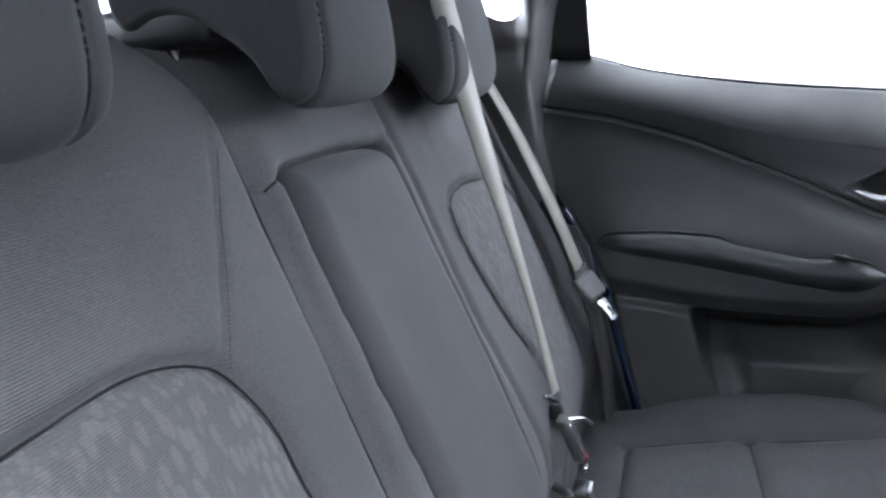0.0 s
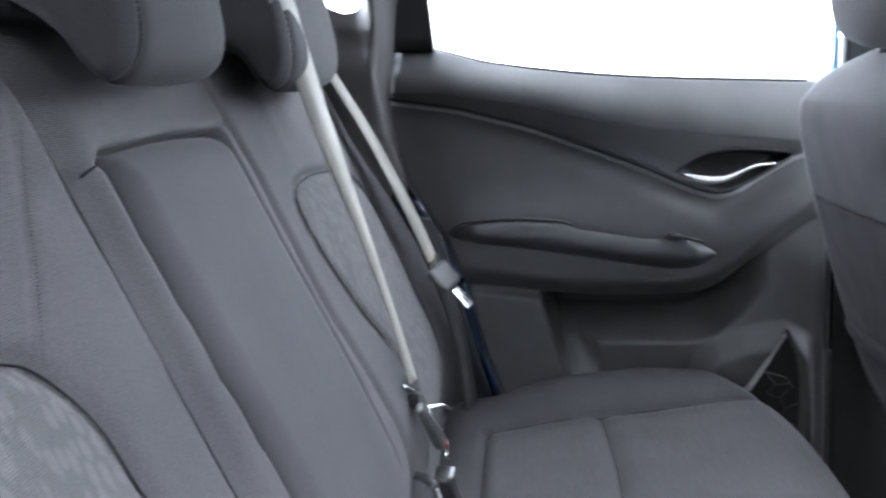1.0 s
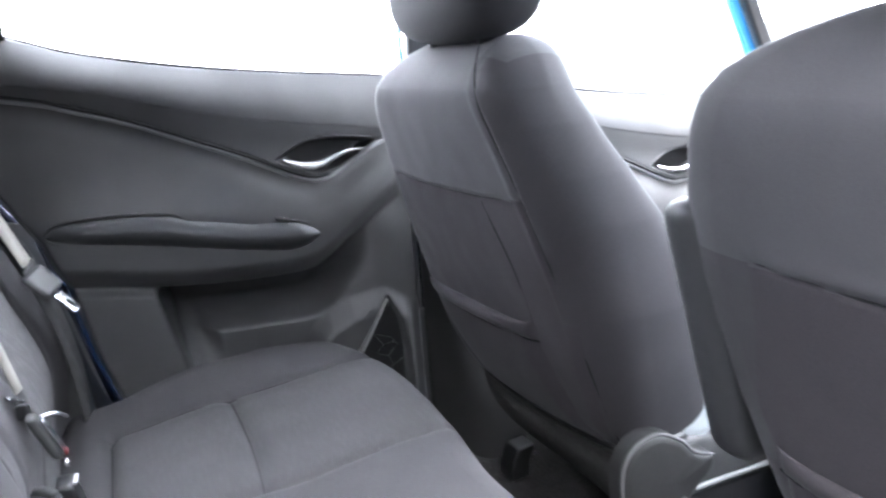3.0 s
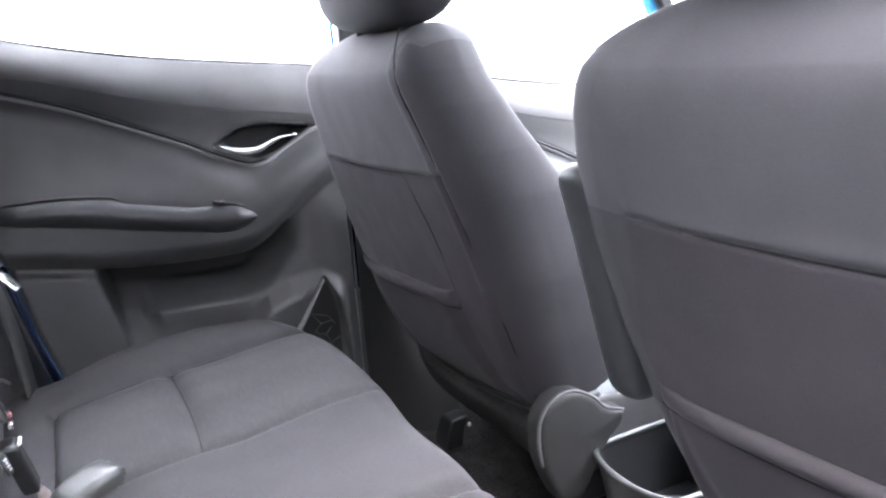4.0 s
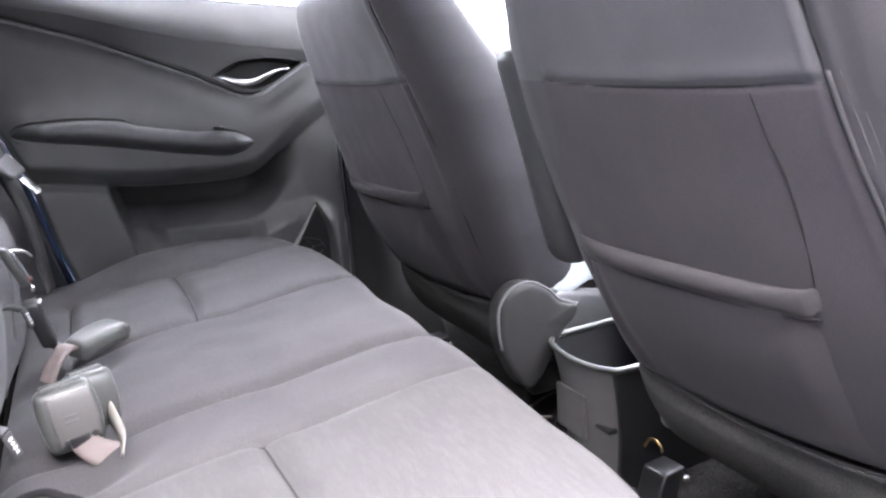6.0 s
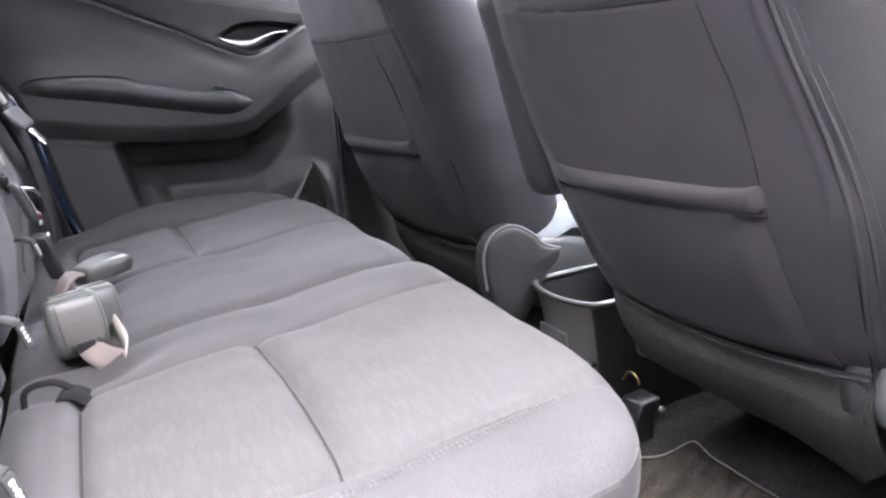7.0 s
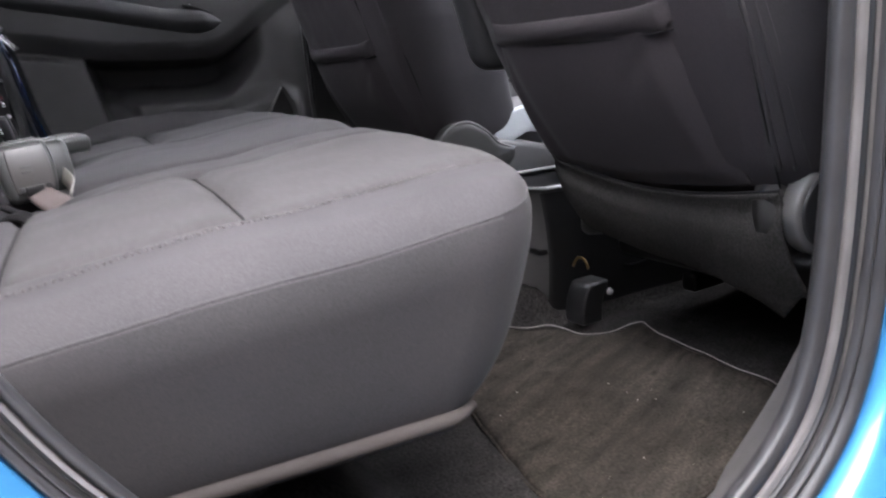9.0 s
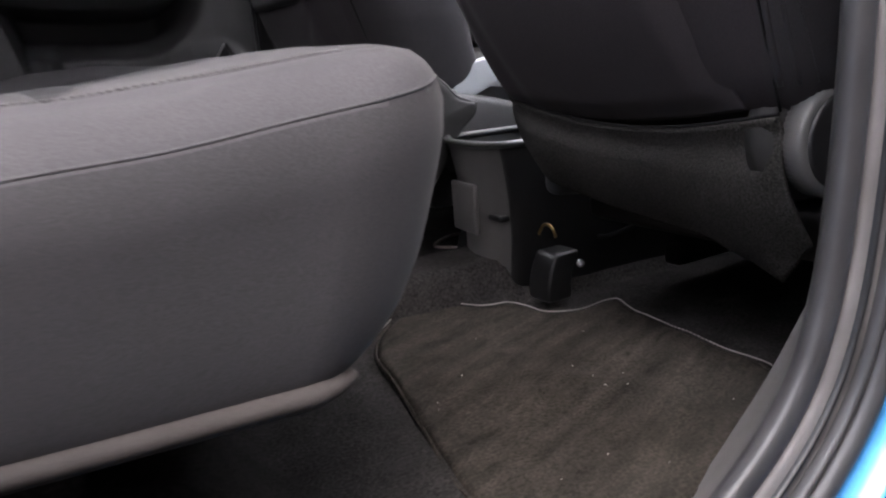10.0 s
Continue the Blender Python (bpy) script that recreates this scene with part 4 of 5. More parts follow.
        return (0.375 + a + bow + 0.012 * k - 0.012 * math.cos(k * 1.4), b * w, 0.945 + c - 0.012 * (1 - (b / 0.1475) ** 2) * (k < 0) * -k)
    part("headrest", rbox((0.105, 0.295, 0.19), 0.042, (4, 40, 30), hwarp), FAB_HEAD, s)
    for k in (-1, 1):
        part("headrest_post", tube([(0.372, k * 0.065, 0.80), (0.37, k * 0.065, 0.88)], 0.006, 2, 12, up=(1, 0, 0)), STEEL, s)
        part("post_collar", tube([(0.372, k * 0.065, 0.835), (0.372, k * 0.065, 0.851)], 0.013, 2, 14, up=(1, 0, 0)), PL_BLACK, s)
    return s


far_seat = front_seat()
far_seat.location = (0.433, 0.344, 0)
far_seat.rotation_euler = (0, 0, radians(5.4))
bpy.context.view_layer.update()
FS_WIDER[0] = 0.05
FS_SIDE[:] = FS_SIDE_DRIVER
near_seat = front_seat(True)
near_seat.location = (0.484, -0.348, 0)
near_seat.rotation_euler = (0, 0, radians(5.4))
bpy.context.view_layer.update()
part("hinge_cover", plate(COVER, 0.143, 0.107, 0.012), PL_HINGE, far_seat, "rounded plastic hinge cover")
# paler tube along the cover's edge, its colour imitating a highlight
part("rim_highlight", tube([(x, 0.114, z) for x, z in COVER[:9]], 0.0028, 50, 8, up=(0, 1, 0)), PL_UP, far_seat, "lighter tube painted in as the rim's highlight")
# added block that closes the see-through gap between flap and hinge cover
part("gap_filler", rbox((0.11, 0.03, 0.19), 0.012, (4, 3, 5), lambda a, b, c: (0.548 + a - 0.25 * c, 0.160 + b, 0.195 + c)), PL_BLACK, far_seat, "black filler block behind the hinge cover")
part("inner_side_trim", plate([(0.563, 0.276), (0.585, 0.302), (0.605, 0.324), (0.68, 0.337), (0.80, 0.33), (0.80, 0.27), (0.70, 0.278), (0.64, 0.286), (0.60, 0.272)], 0.17, 0.15, 0.004), PL_LIGHT, far_seat, "pale grey plastic side trim")
tagged(far_seat, "dark grey cloth passenger seat with a map pocket behind")
tagged(near_seat, "dark grey cloth driver's seat with a folded armrest and ribbed knob")
# what only the driver's seat has
part("fold_up_armrest", rbox((0.07, 0.055, 0.278), 0.024, (4, 3, 12), lambda a, b, c: (0.419 + a - 0.31 * c + 0.008 * math.sin(c * 9), -0.092 + b, 0.549 + c)), PL_ARM, near_seat, "folded padded armrest")
knob = part("recline_knob", disc((0.578, -0.524, 0.251), (0, -1, 0), 0.048, 0.02, 120, 1, 0.1, 0.1), PL_KNOB, near_seat, "grey knob with a ribbed rim")
part("knob_cap", disc((0.578, -0.5425, 0.251), (0, -1, 0), 0.040, 0.005, 48, 0, 0.2, 0.2), PL_BLACK, knob, "black knob cap")
part("knob_housing", disc((0.58, -0.495, 0.255), (0, -1, 0), 0.058, 0.028, 48, 0, 0.3, 0.25), PL_HINGE, near_seat)


# ---- doors of the far side ----
SILL = [(-0.30, 0.915), (-0.22, 0.897), (-0.141, 0.870), (-0.06, 0.852), (0.026, 0.836), (0.12, 0.822), (0.217, 0.810), (0.35, 0.795), (0.45, 0.785)]
PAD = [(-0.32, 0.838), (-0.22, 0.828), (-0.152, 0.812), (-0.105, 0.805), (0.013, 0.769), (0.1, 0.748), (0.201, 0.727), (0.333, 0.707), (0.45, 0.69)]
STRIP = smooth2([(-0.306, 0.826), (-0.197, 0.803), (-0.156, 0.790), (-0.077, 0.763), (0.005, 0.727), (0.094, 0.687), (0.154, 0.656), (0.19, 0.640), (0.216, 0.635), (0.245, 0.642), (0.277, 0.660), (0.33, 0.686), (0.38, 0.70)], 70)
REAR = [(0.05, -0.08), (0.2, -0.125), (0.388, -0.18), (0.50, -0.20), (0.592, -0.229), (0.683, -0.286), (0.74, -0.302), (0.806, -0.308), (0.902, -0.282), (0.93, -0.275)]
BULGE = [(-0.24, 0.512), (-0.14, 0.497), (-0.083, 0.486), (0.02, 0.472), (0.157, 0.466), (0.212, 0.478), (0.273, 0.522), (0.33, 0.562), (0.40, 0.606)]
ARMTOP = [(-0.24, 0.612), (-0.21, 0.622), (-0.164, 0.630), (-0.1, 0.622), (-0.03, 0.614), (0.1, 0.592), (0.16, 0.578), (0.21, 0.572), (0.28, 0.6), (0.34, 0.645), (0.4, 0.68)]
ARMTOP, BULGE = smooth2(ARMTOP, 50), smooth2(BULGE, 50)


ARM_HI = [(-0.216, 0.604), (-0.205, 0.615), (-0.187, 0.620), (-0.137, 0.621), (-0.095, 0.619), (-0.035, 0.611), (-0.009, 0.600), (0.05, 0.587), (0.091, 0.5775), (0.13, 0.575), (0.166, 0.569), (0.195, 0.556), (0.213, 0.541)]
ARM_LO = [(-0.216, 0.602), (-0.205, 0.593), (-0.187, 0.588), (-0.1, 0.571), (-0.026, 0.555), (0.05, 0.538), (0.1, 0.528), (0.133, 0.521), (0.158, 0.5195), (0.18, 0.525), (0.2, 0.534), (0.213, 0.540)]


def sill_z(x):
    return interp(SILL, x)


SPK_EDGE = [(0.15, 0.352), (0.2, 0.351), (0.29, 0.345), (0.355, 0.334), (0.40, 0.316)]
BOWL_LINE = [(0.146, 0.672), (0.17, 0.69), (0.2, 0.702), (0.25, 0.704), (0.3, 0.697), (0.326, 0.689), (0.3, 0.672), (0.265, 0.653), (0.235, 0.643), (0.212, 0.641), (0.18, 0.652)]
BOWL_FINE = [(p.x, p.y) for p in loop2(BOWL_LINE, 60)]


def door_in(x, z):
    """How far the trim stands in from the plane y = 0.70."""
    bulge, atop, strip = interp(BULGE, x), interp(ARMTOP, x), interp(STRIP, x)
    body = 0.016
    # swelling between the undercut and the armrest's top
    swell = sm(bulge - 0.008, bulge + 0.045, z) ** 0.8 * (1 - 0.8 * sm(atop - 0.02, atop + 0.13 - 0.03 * sm(0.15, 0.3, x), z))
    body += 0.046 * swell * (1 - 0.35 * sm(0.25, 0.39, x)) * sm(-0.36, -0.18, x)
    # deep shaded hollow under the bulge, running out downwards into the lower panel
    under = 1 - sm(bulge - 0.010, bulge + 0.008, z)
    xs = x - 0.22 * (0.48 - z)
    body -= 0.115 * sm(bulge - 0.09, bulge - 0.045, z) * under * sm(-0.075, -0.055, xs) * sm(0.30, 0.2, x)
    body -= 0.05 * sm(-0.075, -0.06, xs) * sm(0.0, -0.035, xs) * sm(0.32, 0.42, z) * under * sm(bulge - 0.04, bulge - 0.09, z)
    body -= 0.012 * under * sm(-0.07, -0.04, xs) * sm(0.2, 0.1, x)
    body += 0.024 * under * sm(-0.062, -0.078, xs)
    # speaker hump
    arch = interp([(0.10, 0.2), (0.15, 0.31), (0.18, 0.355), (0.21, 0.38), (0.253, 0.396), (0.32, 0.402), (0.36, 0.38)], x)
    body += 0.027 * sm(0.014, -0.035, z - arch) * sm(0.10, 0.2, x) * sm(0.37, 0.345, x)
    diag = 0.25 + 0.07 * (z - 0.30) / 0.098
    body -= 0.02 * sm(-0.002, 0.004, x - diag) * sm(0.402, 0.392, z) * sm(0.008, 0.0, x - interp(SPK_EDGE, z))
    body += 0.012 * sm(0.30, 0.36, x) * sm(0.58, 0.5, z)
    # tucked seam along the strip and softer panel over it
    d = seg_dist((x, z), STRIP)
    pad = interp(PAD, x)
    body -= 0.003 * gauss(d, 0.004)
    over = sm(-0.006, 0.003, z - strip)
    body += over * (0.006 + 0.012 * min(1.0, max(0.0, z - strip) / max(0.01, pad - strip))) - 0.006 * gauss(z - strip + 0.02, 0.018) * (1 - over)
    if 0.14 < x < 0.33 and 0.63 < z < 0.71 and in_poly(x, z, BOWL_FINE):
        return -0.012
    return body


def door_panel(u, v):
    z = 0.05 + 0.78 * v
    x0 = interp(REAR, z)
    x = x0 + (0.388 - x0) * u
    top = interp(PAD, x)
    z = 0.05 + (top - 0.05) * v
    x0 = interp(REAR, z)
    x = x0 + (0.388 - x0) * u
    edge = 0.022 * (1 - sm(0.0, 0.02, u)) + 0.02 * sm(0.985, 1.0, u)
    return (x, 0.70 - door_in(x, z) + edge, z)


def door_pad(u, v):
    zz = 0.80 + 0.1 * v
    x0 = interp(REAR, zz)
    x = x0 + (0.388 - x0) * u
    lo, hi = interp(PAD, x) - 0.003, sill_z(x)
    z = lo + (hi - lo) * min(1, v / 0.86)
    x0 = interp(REAR, z)
    x = x0 + (0.388 - x0) * u
    k = min(1.0, v / 0.86)
    y = 0.70 - 0.034 * (1 - k ** 1.6) - 0.006 * math.sin(math.pi * k)
    y += 0.003 * gauss(k, 0.03)
    if v > 0.86:
        y += 0.04 * (v - 0.86) / 0.14
        z += 0.004 * math.sin(math.pi * (v - 0.86) / 0.14)
    edge = 0.022 * (1 - sm(0.0, 0.02, u))
    return (x, y + edge, z)


def handle_blade(u, v):
    """S-shaped pull blade: u along, v across."""
    pts = [(0.157, 0.672), (0.18, 0.662), (0.2, 0.657), (0.222, 0.658), (0.245, 0.667), (0.27, 0.676), (0.297, 0.677)]
    c = spline([(a, b, 0) for a, b in pts], 30)[round(u * 30)]
    half = interp([(0, 0.002), (0.08, 0.006), (0.35, 0.0088), (0.6, 0.0065), (0.85, 0.003), (1, 0.0012)], u)
    k = 2 * v - 1
    return (c.x, 0.652 + 0.004 * k * k - 0.006 * math.sin(math.pi * u), c.y + half * k)


def side_door(name, label):
    d = thing(name, label, "car door", (0.05, 0.70, 0.1), group="far side doors")
    part("door_panel", sheet(230, 250, door_panel), PL_DK, d, "dark moulded lower trim")
    part("upper_pad", sheet(120, 40, door_pad), PL_UP, d, "grey padded upper trim")
    part("accent_strip", tube([(x, 0.70 - door_in(x, z - 0.009) - 0.001, z - 0.004) for x, z in STRIP[::3]], 0.0036, 90, 8, 1.0), ACCENT, d, "satin grey moulding")
    part("strip_gap", tube([(x, 0.70 - door_in(x, z + 0.004) - 0.0005, z + 0.0025) for x, z in STRIP[::3]], 0.0022, 90, 6), PL_BLACK, d)
    part("window_seal", tube([(x, 0.705, sill_z(x) + 0.002) for x in (-0.27, -0.22, -0.141, -0.06, 0.026, 0.12, 0.217, 0.3, 0.36)], 0.0022, 60, 8), PL_BLACK, d, "thin black window wiper seal")
    # armrest pad
    def arm_pad(u, v):
        x = -0.215 + 0.427 * (0.5 - 0.5 * math.cos(math.pi * u))
        hi, lo = interp(ARM_HI, x), interp(ARM_LO, x)
        end = sm(-0.216, -0.16, x) * sm(0.213, 0.165, x)
        face = math.sin(math.pi * min(1.0, 0.02 + 0.98 * v)) ** 0.6 * sm(1.0, 0.94, v)
        return (x, 0.645 - (0.005 + 0.017 * end) * face, hi + (lo - hi) * v)
    ap = part("armrest_pad", sheet(90, 26, arm_pad), PL_ARM, d, "black padded armrest")
    part("armrest_seam", tube([(x, 0.6405, z - 0.001) for x, z in ARM_LO], 0.0014, 60, 6), PL_BLACK, d)
    part("armrest_gap", tube([(x, 0.640, z + 0.0015) for x, z in ARM_HI], lambda t: 0.0012 + 0.0014 * sm(0.0, 0.12, t) * sm(0.52, 0.4, t) + 0.0016 * gauss(t - 0.82, 0.07), 80, 6), PL_BLACK, d)
    ws = part("window_switch", rbox((0.022, 0.012, 0.006), 0.0025, (3, 3, 2), lambda a, b, c: (0.14 + a, 0.636 + b, 0.5775 + c - 0.22 * a)), PL_BLACK, d)
    part("switch_mark", rbox((0.003, 0.003, 0.001), 0.0004, (1, 1, 1), lambda a, b, c: (0.143 + a, 0.632 + b, 0.5808 + c)), WHITE, ws)
    # recessed handle bowl, its bezel and the bright blade
    BOWL = loop2(BOWL_LINE, 90)
    bc = sum(BOWL, Vector()) / 90
    def bowl(u, v):
        p = bc.lerp(BOWL[round(u * 90) % 90], 1 - 0.97 * v)
        return (p.x, 0.668 + 0.03 * sm(0.0, 0.3, v), p.y)
    hb = part("handle_bowl", sheet(90, 16, bowl, closed=True), PL_BLACK, d, "black recessed handle bowl")
    part("handle_bezel", tube([(p.x, 0.6635, p.y) for p in BOWL + BOWL[:1]], 0.003, sides=8, smooth_path=False), PL_DK, hb)
    part("door_handle", thick(sheet(30, 6, handle_blade), 0.003), CHROME, hb, "satin chrome pull handle")
    # speaker grille: black triangle behind a light ridge, with a web of thin bars
    def grille(u, v):
        z = 0.18 + 0.218 * v
        x0, x1 = 0.25 + 0.07 * (z - 0.30) / 0.098, interp(SPK_EDGE, z)
        return (x0 + (x1 - x0) * u, 0.668, z)
    sp = part("speaker_grille", sheet(12, 24, grille), PL_BLACK, d, "black speaker grille with thin bars")
    for bar in ([(0.262, 0.31), (0.285, 0.33), (0.302, 0.306), (0.288, 0.292)], [(0.285, 0.33), (0.318, 0.318), (0.33, 0.30)], [(0.302, 0.306), (0.324, 0.308)],
                [(0.29, 0.29), (0.31, 0.282), (0.322, 0.296)], [(0.31, 0.282), (0.318, 0.262), (0.337, 0.272)], [(0.26, 0.275), (0.285, 0.262), (0.30, 0.24)], [(0.318, 0.262), (0.306, 0.245), (0.33, 0.232)]):
        part("grille_bar", tube([(x, 0.6645, z) for x, z in bar], 0.0012, sides=6, smooth_path=False), PL_UP, sp)
    part("speaker_ridge", tube([(0.222, 0.656, 0.265), (0.243, 0.651, 0.295), (0.260, 0.650, 0.317), (0.288, 0.651, 0.358), (0.315, 0.655, 0.397)], lambda t: 0.0025 + 0.003 * math.sin(math.pi * min(1, t + 0.15)), 30, 8), PL_RIDGE, d, "pale grey ridge beside the speaker")
    part("speaker_line", tube([(0.222, 0.662, 0.30), (0.25, 0.6585, 0.343), (0.285, 0.6585, 0.383)], 0.0012, 24, 6), PL_UP, d)
    part("door_edge", tube([(interp(REAR, z) - 0.010, 0.694, z) for z in (0.1, 0.2, 0.3, 0.388, 0.45, 0.5, 0.55, 0.592, 0.64, 0.683, 0.74, 0.806, 0.85, 0.902)], 0.009, 60, 8, 1.0, up=(0, 1, 0)), PAINT_DK, d, "dark blue painted door edge")
    part("outer_skin", thick(sheet(20, 12, lambda u, v: (-0.34 + 0.75 * u, 0.85, 0.0 + (sill_z(-0.34 + 0.75 * u) - 0.06) * v)), 0.006), PAINT, d, "blue painted outer skin")
    part("front_edge", tube([(0.391, 0.688, z) for z in (0.1, 0.3, 0.5, 0.7)], 0.003, 20, 6, up=(0, 1, 0)), PL_UP, d)
    return d


rear_door = side_door("car_door", "closed rear car door with dark moulded trim and chrome handle")
front_door = copy_thing(rear_door, pose(0.05 + 0.768, 0.70, 0.1 - 0.108))
tagged(front_door, "closed front car door with dark moulded trim and chrome handle")
# frame of the far rear window
slab("rear_frame", ((-0.284, 0.69, 0.90), (-0.218, 0.70, 0.895), (-0.225, 0.65, 1.21), (-0.25, 0.645, 1.21)), 0.012, PL_BLACK, "", parent=rear_door)
C_SEAL = [(-0.21, 0.642, 1.21), (-0.235, 0.652, 1.1), (-0.268, 0.662, 0.98), (-0.285, 0.67, 0.92), (-0.315, 0.674, 0.83), (-0.31, 0.676, 0.74), (-0.285, 0.678, 0.67), (-0.235, 0.682, 0.58), (-0.205, 0.684, 0.48), (-0.18, 0.686, 0.36), (-0.13, 0.688, 0.2)]
tagged(obj("trim_door_seal_far", tube([(x - 0.022, y - 0.004, z) for x, y, z in C_SEAL], 0.013, 70, 10, up=(0, 1, 0)), RUBBER_DK), "black rubber seal behind the far rear door", "door seal", kind="structure")
for nm, x0, x1, dz in (("window_1", -0.24, 0.40, 0.0), ("window_2", 0.47, 1.2, -0.1)):
    w = thing(nm, "clear side window glass", "window", ((x0 + x1) / 2, 0.71, 0.85 + dz), kind="structure")
    g = part("pane", thick(sheet(2, 2, lambda u, v: (x0 + (x1 - x0) * u, 0.712 - 0.06 * v, 0.77 + dz + (0.45 - dz) * v)), 0.003), GLASS, w, "clear glass pane")
    g.visible_shadow = False

mirror = thing("wing_mirror", "pale outside mirror housing seen through the front window", "mirror", (1.18, 0.9, 0.72))
part("housing", rbox((0.225, 0.1, 0.125), 0.04, (6, 4, 4), lambda a, b, c: (1.178 + a, 0.935 + b, 0.722 + c - 0.06 * a)), PL_LIGHT, mirror)
part("housing_gap", tube([(1.178 + 0.113 * math.copysign(abs(math.cos(k * math.pi / 24)) ** 0.5, math.cos(k * math.pi / 24)), 0.882, 0.72 + 0.064 * math.copysign(abs(math.sin(k * math.pi / 24)) ** 0.5, math.sin(k * math.pi / 24)) - 0.06 * 0.113 * math.cos(k * math.pi / 24)) for k in range(49)], 0.0022, sides=6, smooth_path=False), PL_DK, mirror, "dark gap round the glass")
part("arm", tube([(1.24, 0.86, 0.69), (1.23, 0.74, 0.68)], 0.02, 4, 8), PL_BLACK, mirror)


# ---- centre console ----
con = thing("centre_console", "dark plastic centre console with an open rear bin", "console", (0.55, 0.03, 0))


def con_out(u, v):
    """Outer skin: u round the three sides, v up."""
    z = 0.222 * v - 0.005
    w, r = 0.072 + 0.016 * v, 0.048
    x0 = 0.53 - 0.012 * v + 0.01 * math.sin(math.pi * v)
    P = [(0.95, 0.03 - w, 0), (0.75, 0.03 - w, 0), (x0 + r, 0.03 - w, 0), (x0 + r * 0.3, 0.03 - w + r * 0.3, 0), (x0, 0.03 - w + r, 0), (x0 - 0.004, 0.03, 0), (x0, 0.03 + w - r, 0), (x0 + r * 0.3, 0.03 + w - r * 0.3, 0), (x0 + r, 0.03 + w, 0), (0.75, 0.03 + w, 0), (0.95, 0.03 + w, 0)]
    p = spline(P, 80)[round(u * 80)]
    return (p.x, p.y, z)


# sides coloured black: the shade beside the seats is put into the material
part("shell", sheet(80, 16, con_out, pick=lambda u, v: 0 if 0.27 < u < 0.73 else 1), [PL_CON, PL_BLACK], con)
rim = [con_out(i / 80, 1.0) for i in range(8, 73)]
part("bin_rim", tube(rim + [(0.70, 0.118, 0.217), (0.70, -0.058, 0.217), rim[0]], 0.005, sides=10, smooth_path=False), PL_GREY, con, "grey rounded rim")
part("bin_liner", sheet(64, 8, lambda u, v: Vector(rim[round(u * 64)]).lerp(Vector((0.62, 0.03, 0.1)), 0.06 + 0.25 * v) - Vector((0, 0, 0.1 * v)), closed=False), PL_BLACK, con)
part("bin_floor", rbox((0.17, 0.14, 0.01), 0.003, (2, 2, 1), lambda a, b, c: (0.62 + a, 0.03 + b, 0.11 + c)), PL_BLACK, con)
part("socket_lid", rbox((0.008, 0.075, 0.075), 0.004, (1, 4, 4), lambda a, b, c: (0.523 + a, 0.04 + b, 0.12 + c)), PL_CON, con, "flap in the rear face")
part("top_deck", rbox((0.36, 0.172, 0.06), 0.02, (6, 5, 3), lambda a, b, c: (0.88 + a, 0.03 + b, 0.24 + c + 0.12 * (a + 0.18))), PL_LIGHT, con, "silver-grey console top")
brake = thing("handbrake", "dark handbrake lever between the front seats", "handbrake", (0.75, 0.06, 0.24))
part("lever", tube([(0.86, 0.075, 0.27), (0.77, 0.075, 0.285), (0.68, 0.075, 0.305)], lambda t: 0.013 + 0.005 * t, 20, 12), PL_BLACK, brake)
part("button", tube([(0.68, 0.075, 0.305), (0.668, 0.075, 0.308)], 0.006, 2, 10), CHROME, brake)

tagged(obj("seat_hook", tube([(0.585, -0.062, 0.085), (0.588, -0.07, 0.099), (0.59, -0.082, 0.101), (0.592, -0.09, 0.094), (0.596, -0.088, 0.084)], 0.0022, 24, 8), BRASS), "small brass-coloured hook under the driver's seat", "hook")
# wires and bracket under the driver's seat
tagged(obj("seat_wire", tube([(0.70, 0.06, 0.05), (0.69, 0.02, 0.075), (0.70, -0.05, 0.06), (0.72, -0.1, 0.08)], 0.004, 30, 6), PL_BLACK), "black wire under the driver's seat", "wire")
tagged(obj("floor_wire", tube([(0.66, 0.30, 0.012), (0.60, 0.27, 0.02), (0.56, 0.25, 0.012), (0.60, 0.22, 0.008)], 0.003, 30, 6), WEB_PINK), "thin wire lying under the passenger seat", "wire")


# ---- seat belts and buckles ----
def tongue(parent, p, d, n, size=1.0):
    """A belt tongue: black grip and bright plate with a slot. p: strap end, d: way it points, n: face."""
    d, n = Vector(d).normalized(), Vector(n).normalized()
    s = d.cross(n).normalized()
    P = Vector(p)
    tg = part("tongue_grip", rbox((0.05 * size, 0.062 * size, 0.014 * size), 0.006, (6, 8, 2), lambda a, b, c: P + d * (a + 0.012) + s * (b * (1 - 0.25 * (a / 0.025) ** 2 * (a > 0))) + n * c), PL_DK, parent, "black plastic tongue grip")
    part("tongue_plate", rbox((0.042 * size, 0.024 * size, 0.003), 0.001, (2, 2, 1), lambda a, b, c: P + d * (a + 0.055) + s * b + n * c), STEEL, tg, "bright steel tongue plate")
    part("tongue_slot", rbox((0.018, 0.008, 0.0042), 0.0015, (2, 2, 1), lambda a, b, c: P + d * (a + 0.06) + s * b + n * c), PL_BLACK, parent)


belt_far = thing("seat_belt", "grey webbing seat belt hanging beside the far rear seat", "seat belt", (-0.3, 0.58, 0.6), group="rear seat belts")
part("strap", ribbon([(-0.40, 0.60, 0.955), (-0.372, 0.585, 0.888), (-0.32, 0.572, 0.79), (-0.272, 0.565, 0.68), (-0.235, 0.555, 0.585)], (0.25, 0.9, -0.3), 0.046, 0.002), WEB_GREY, belt_far)
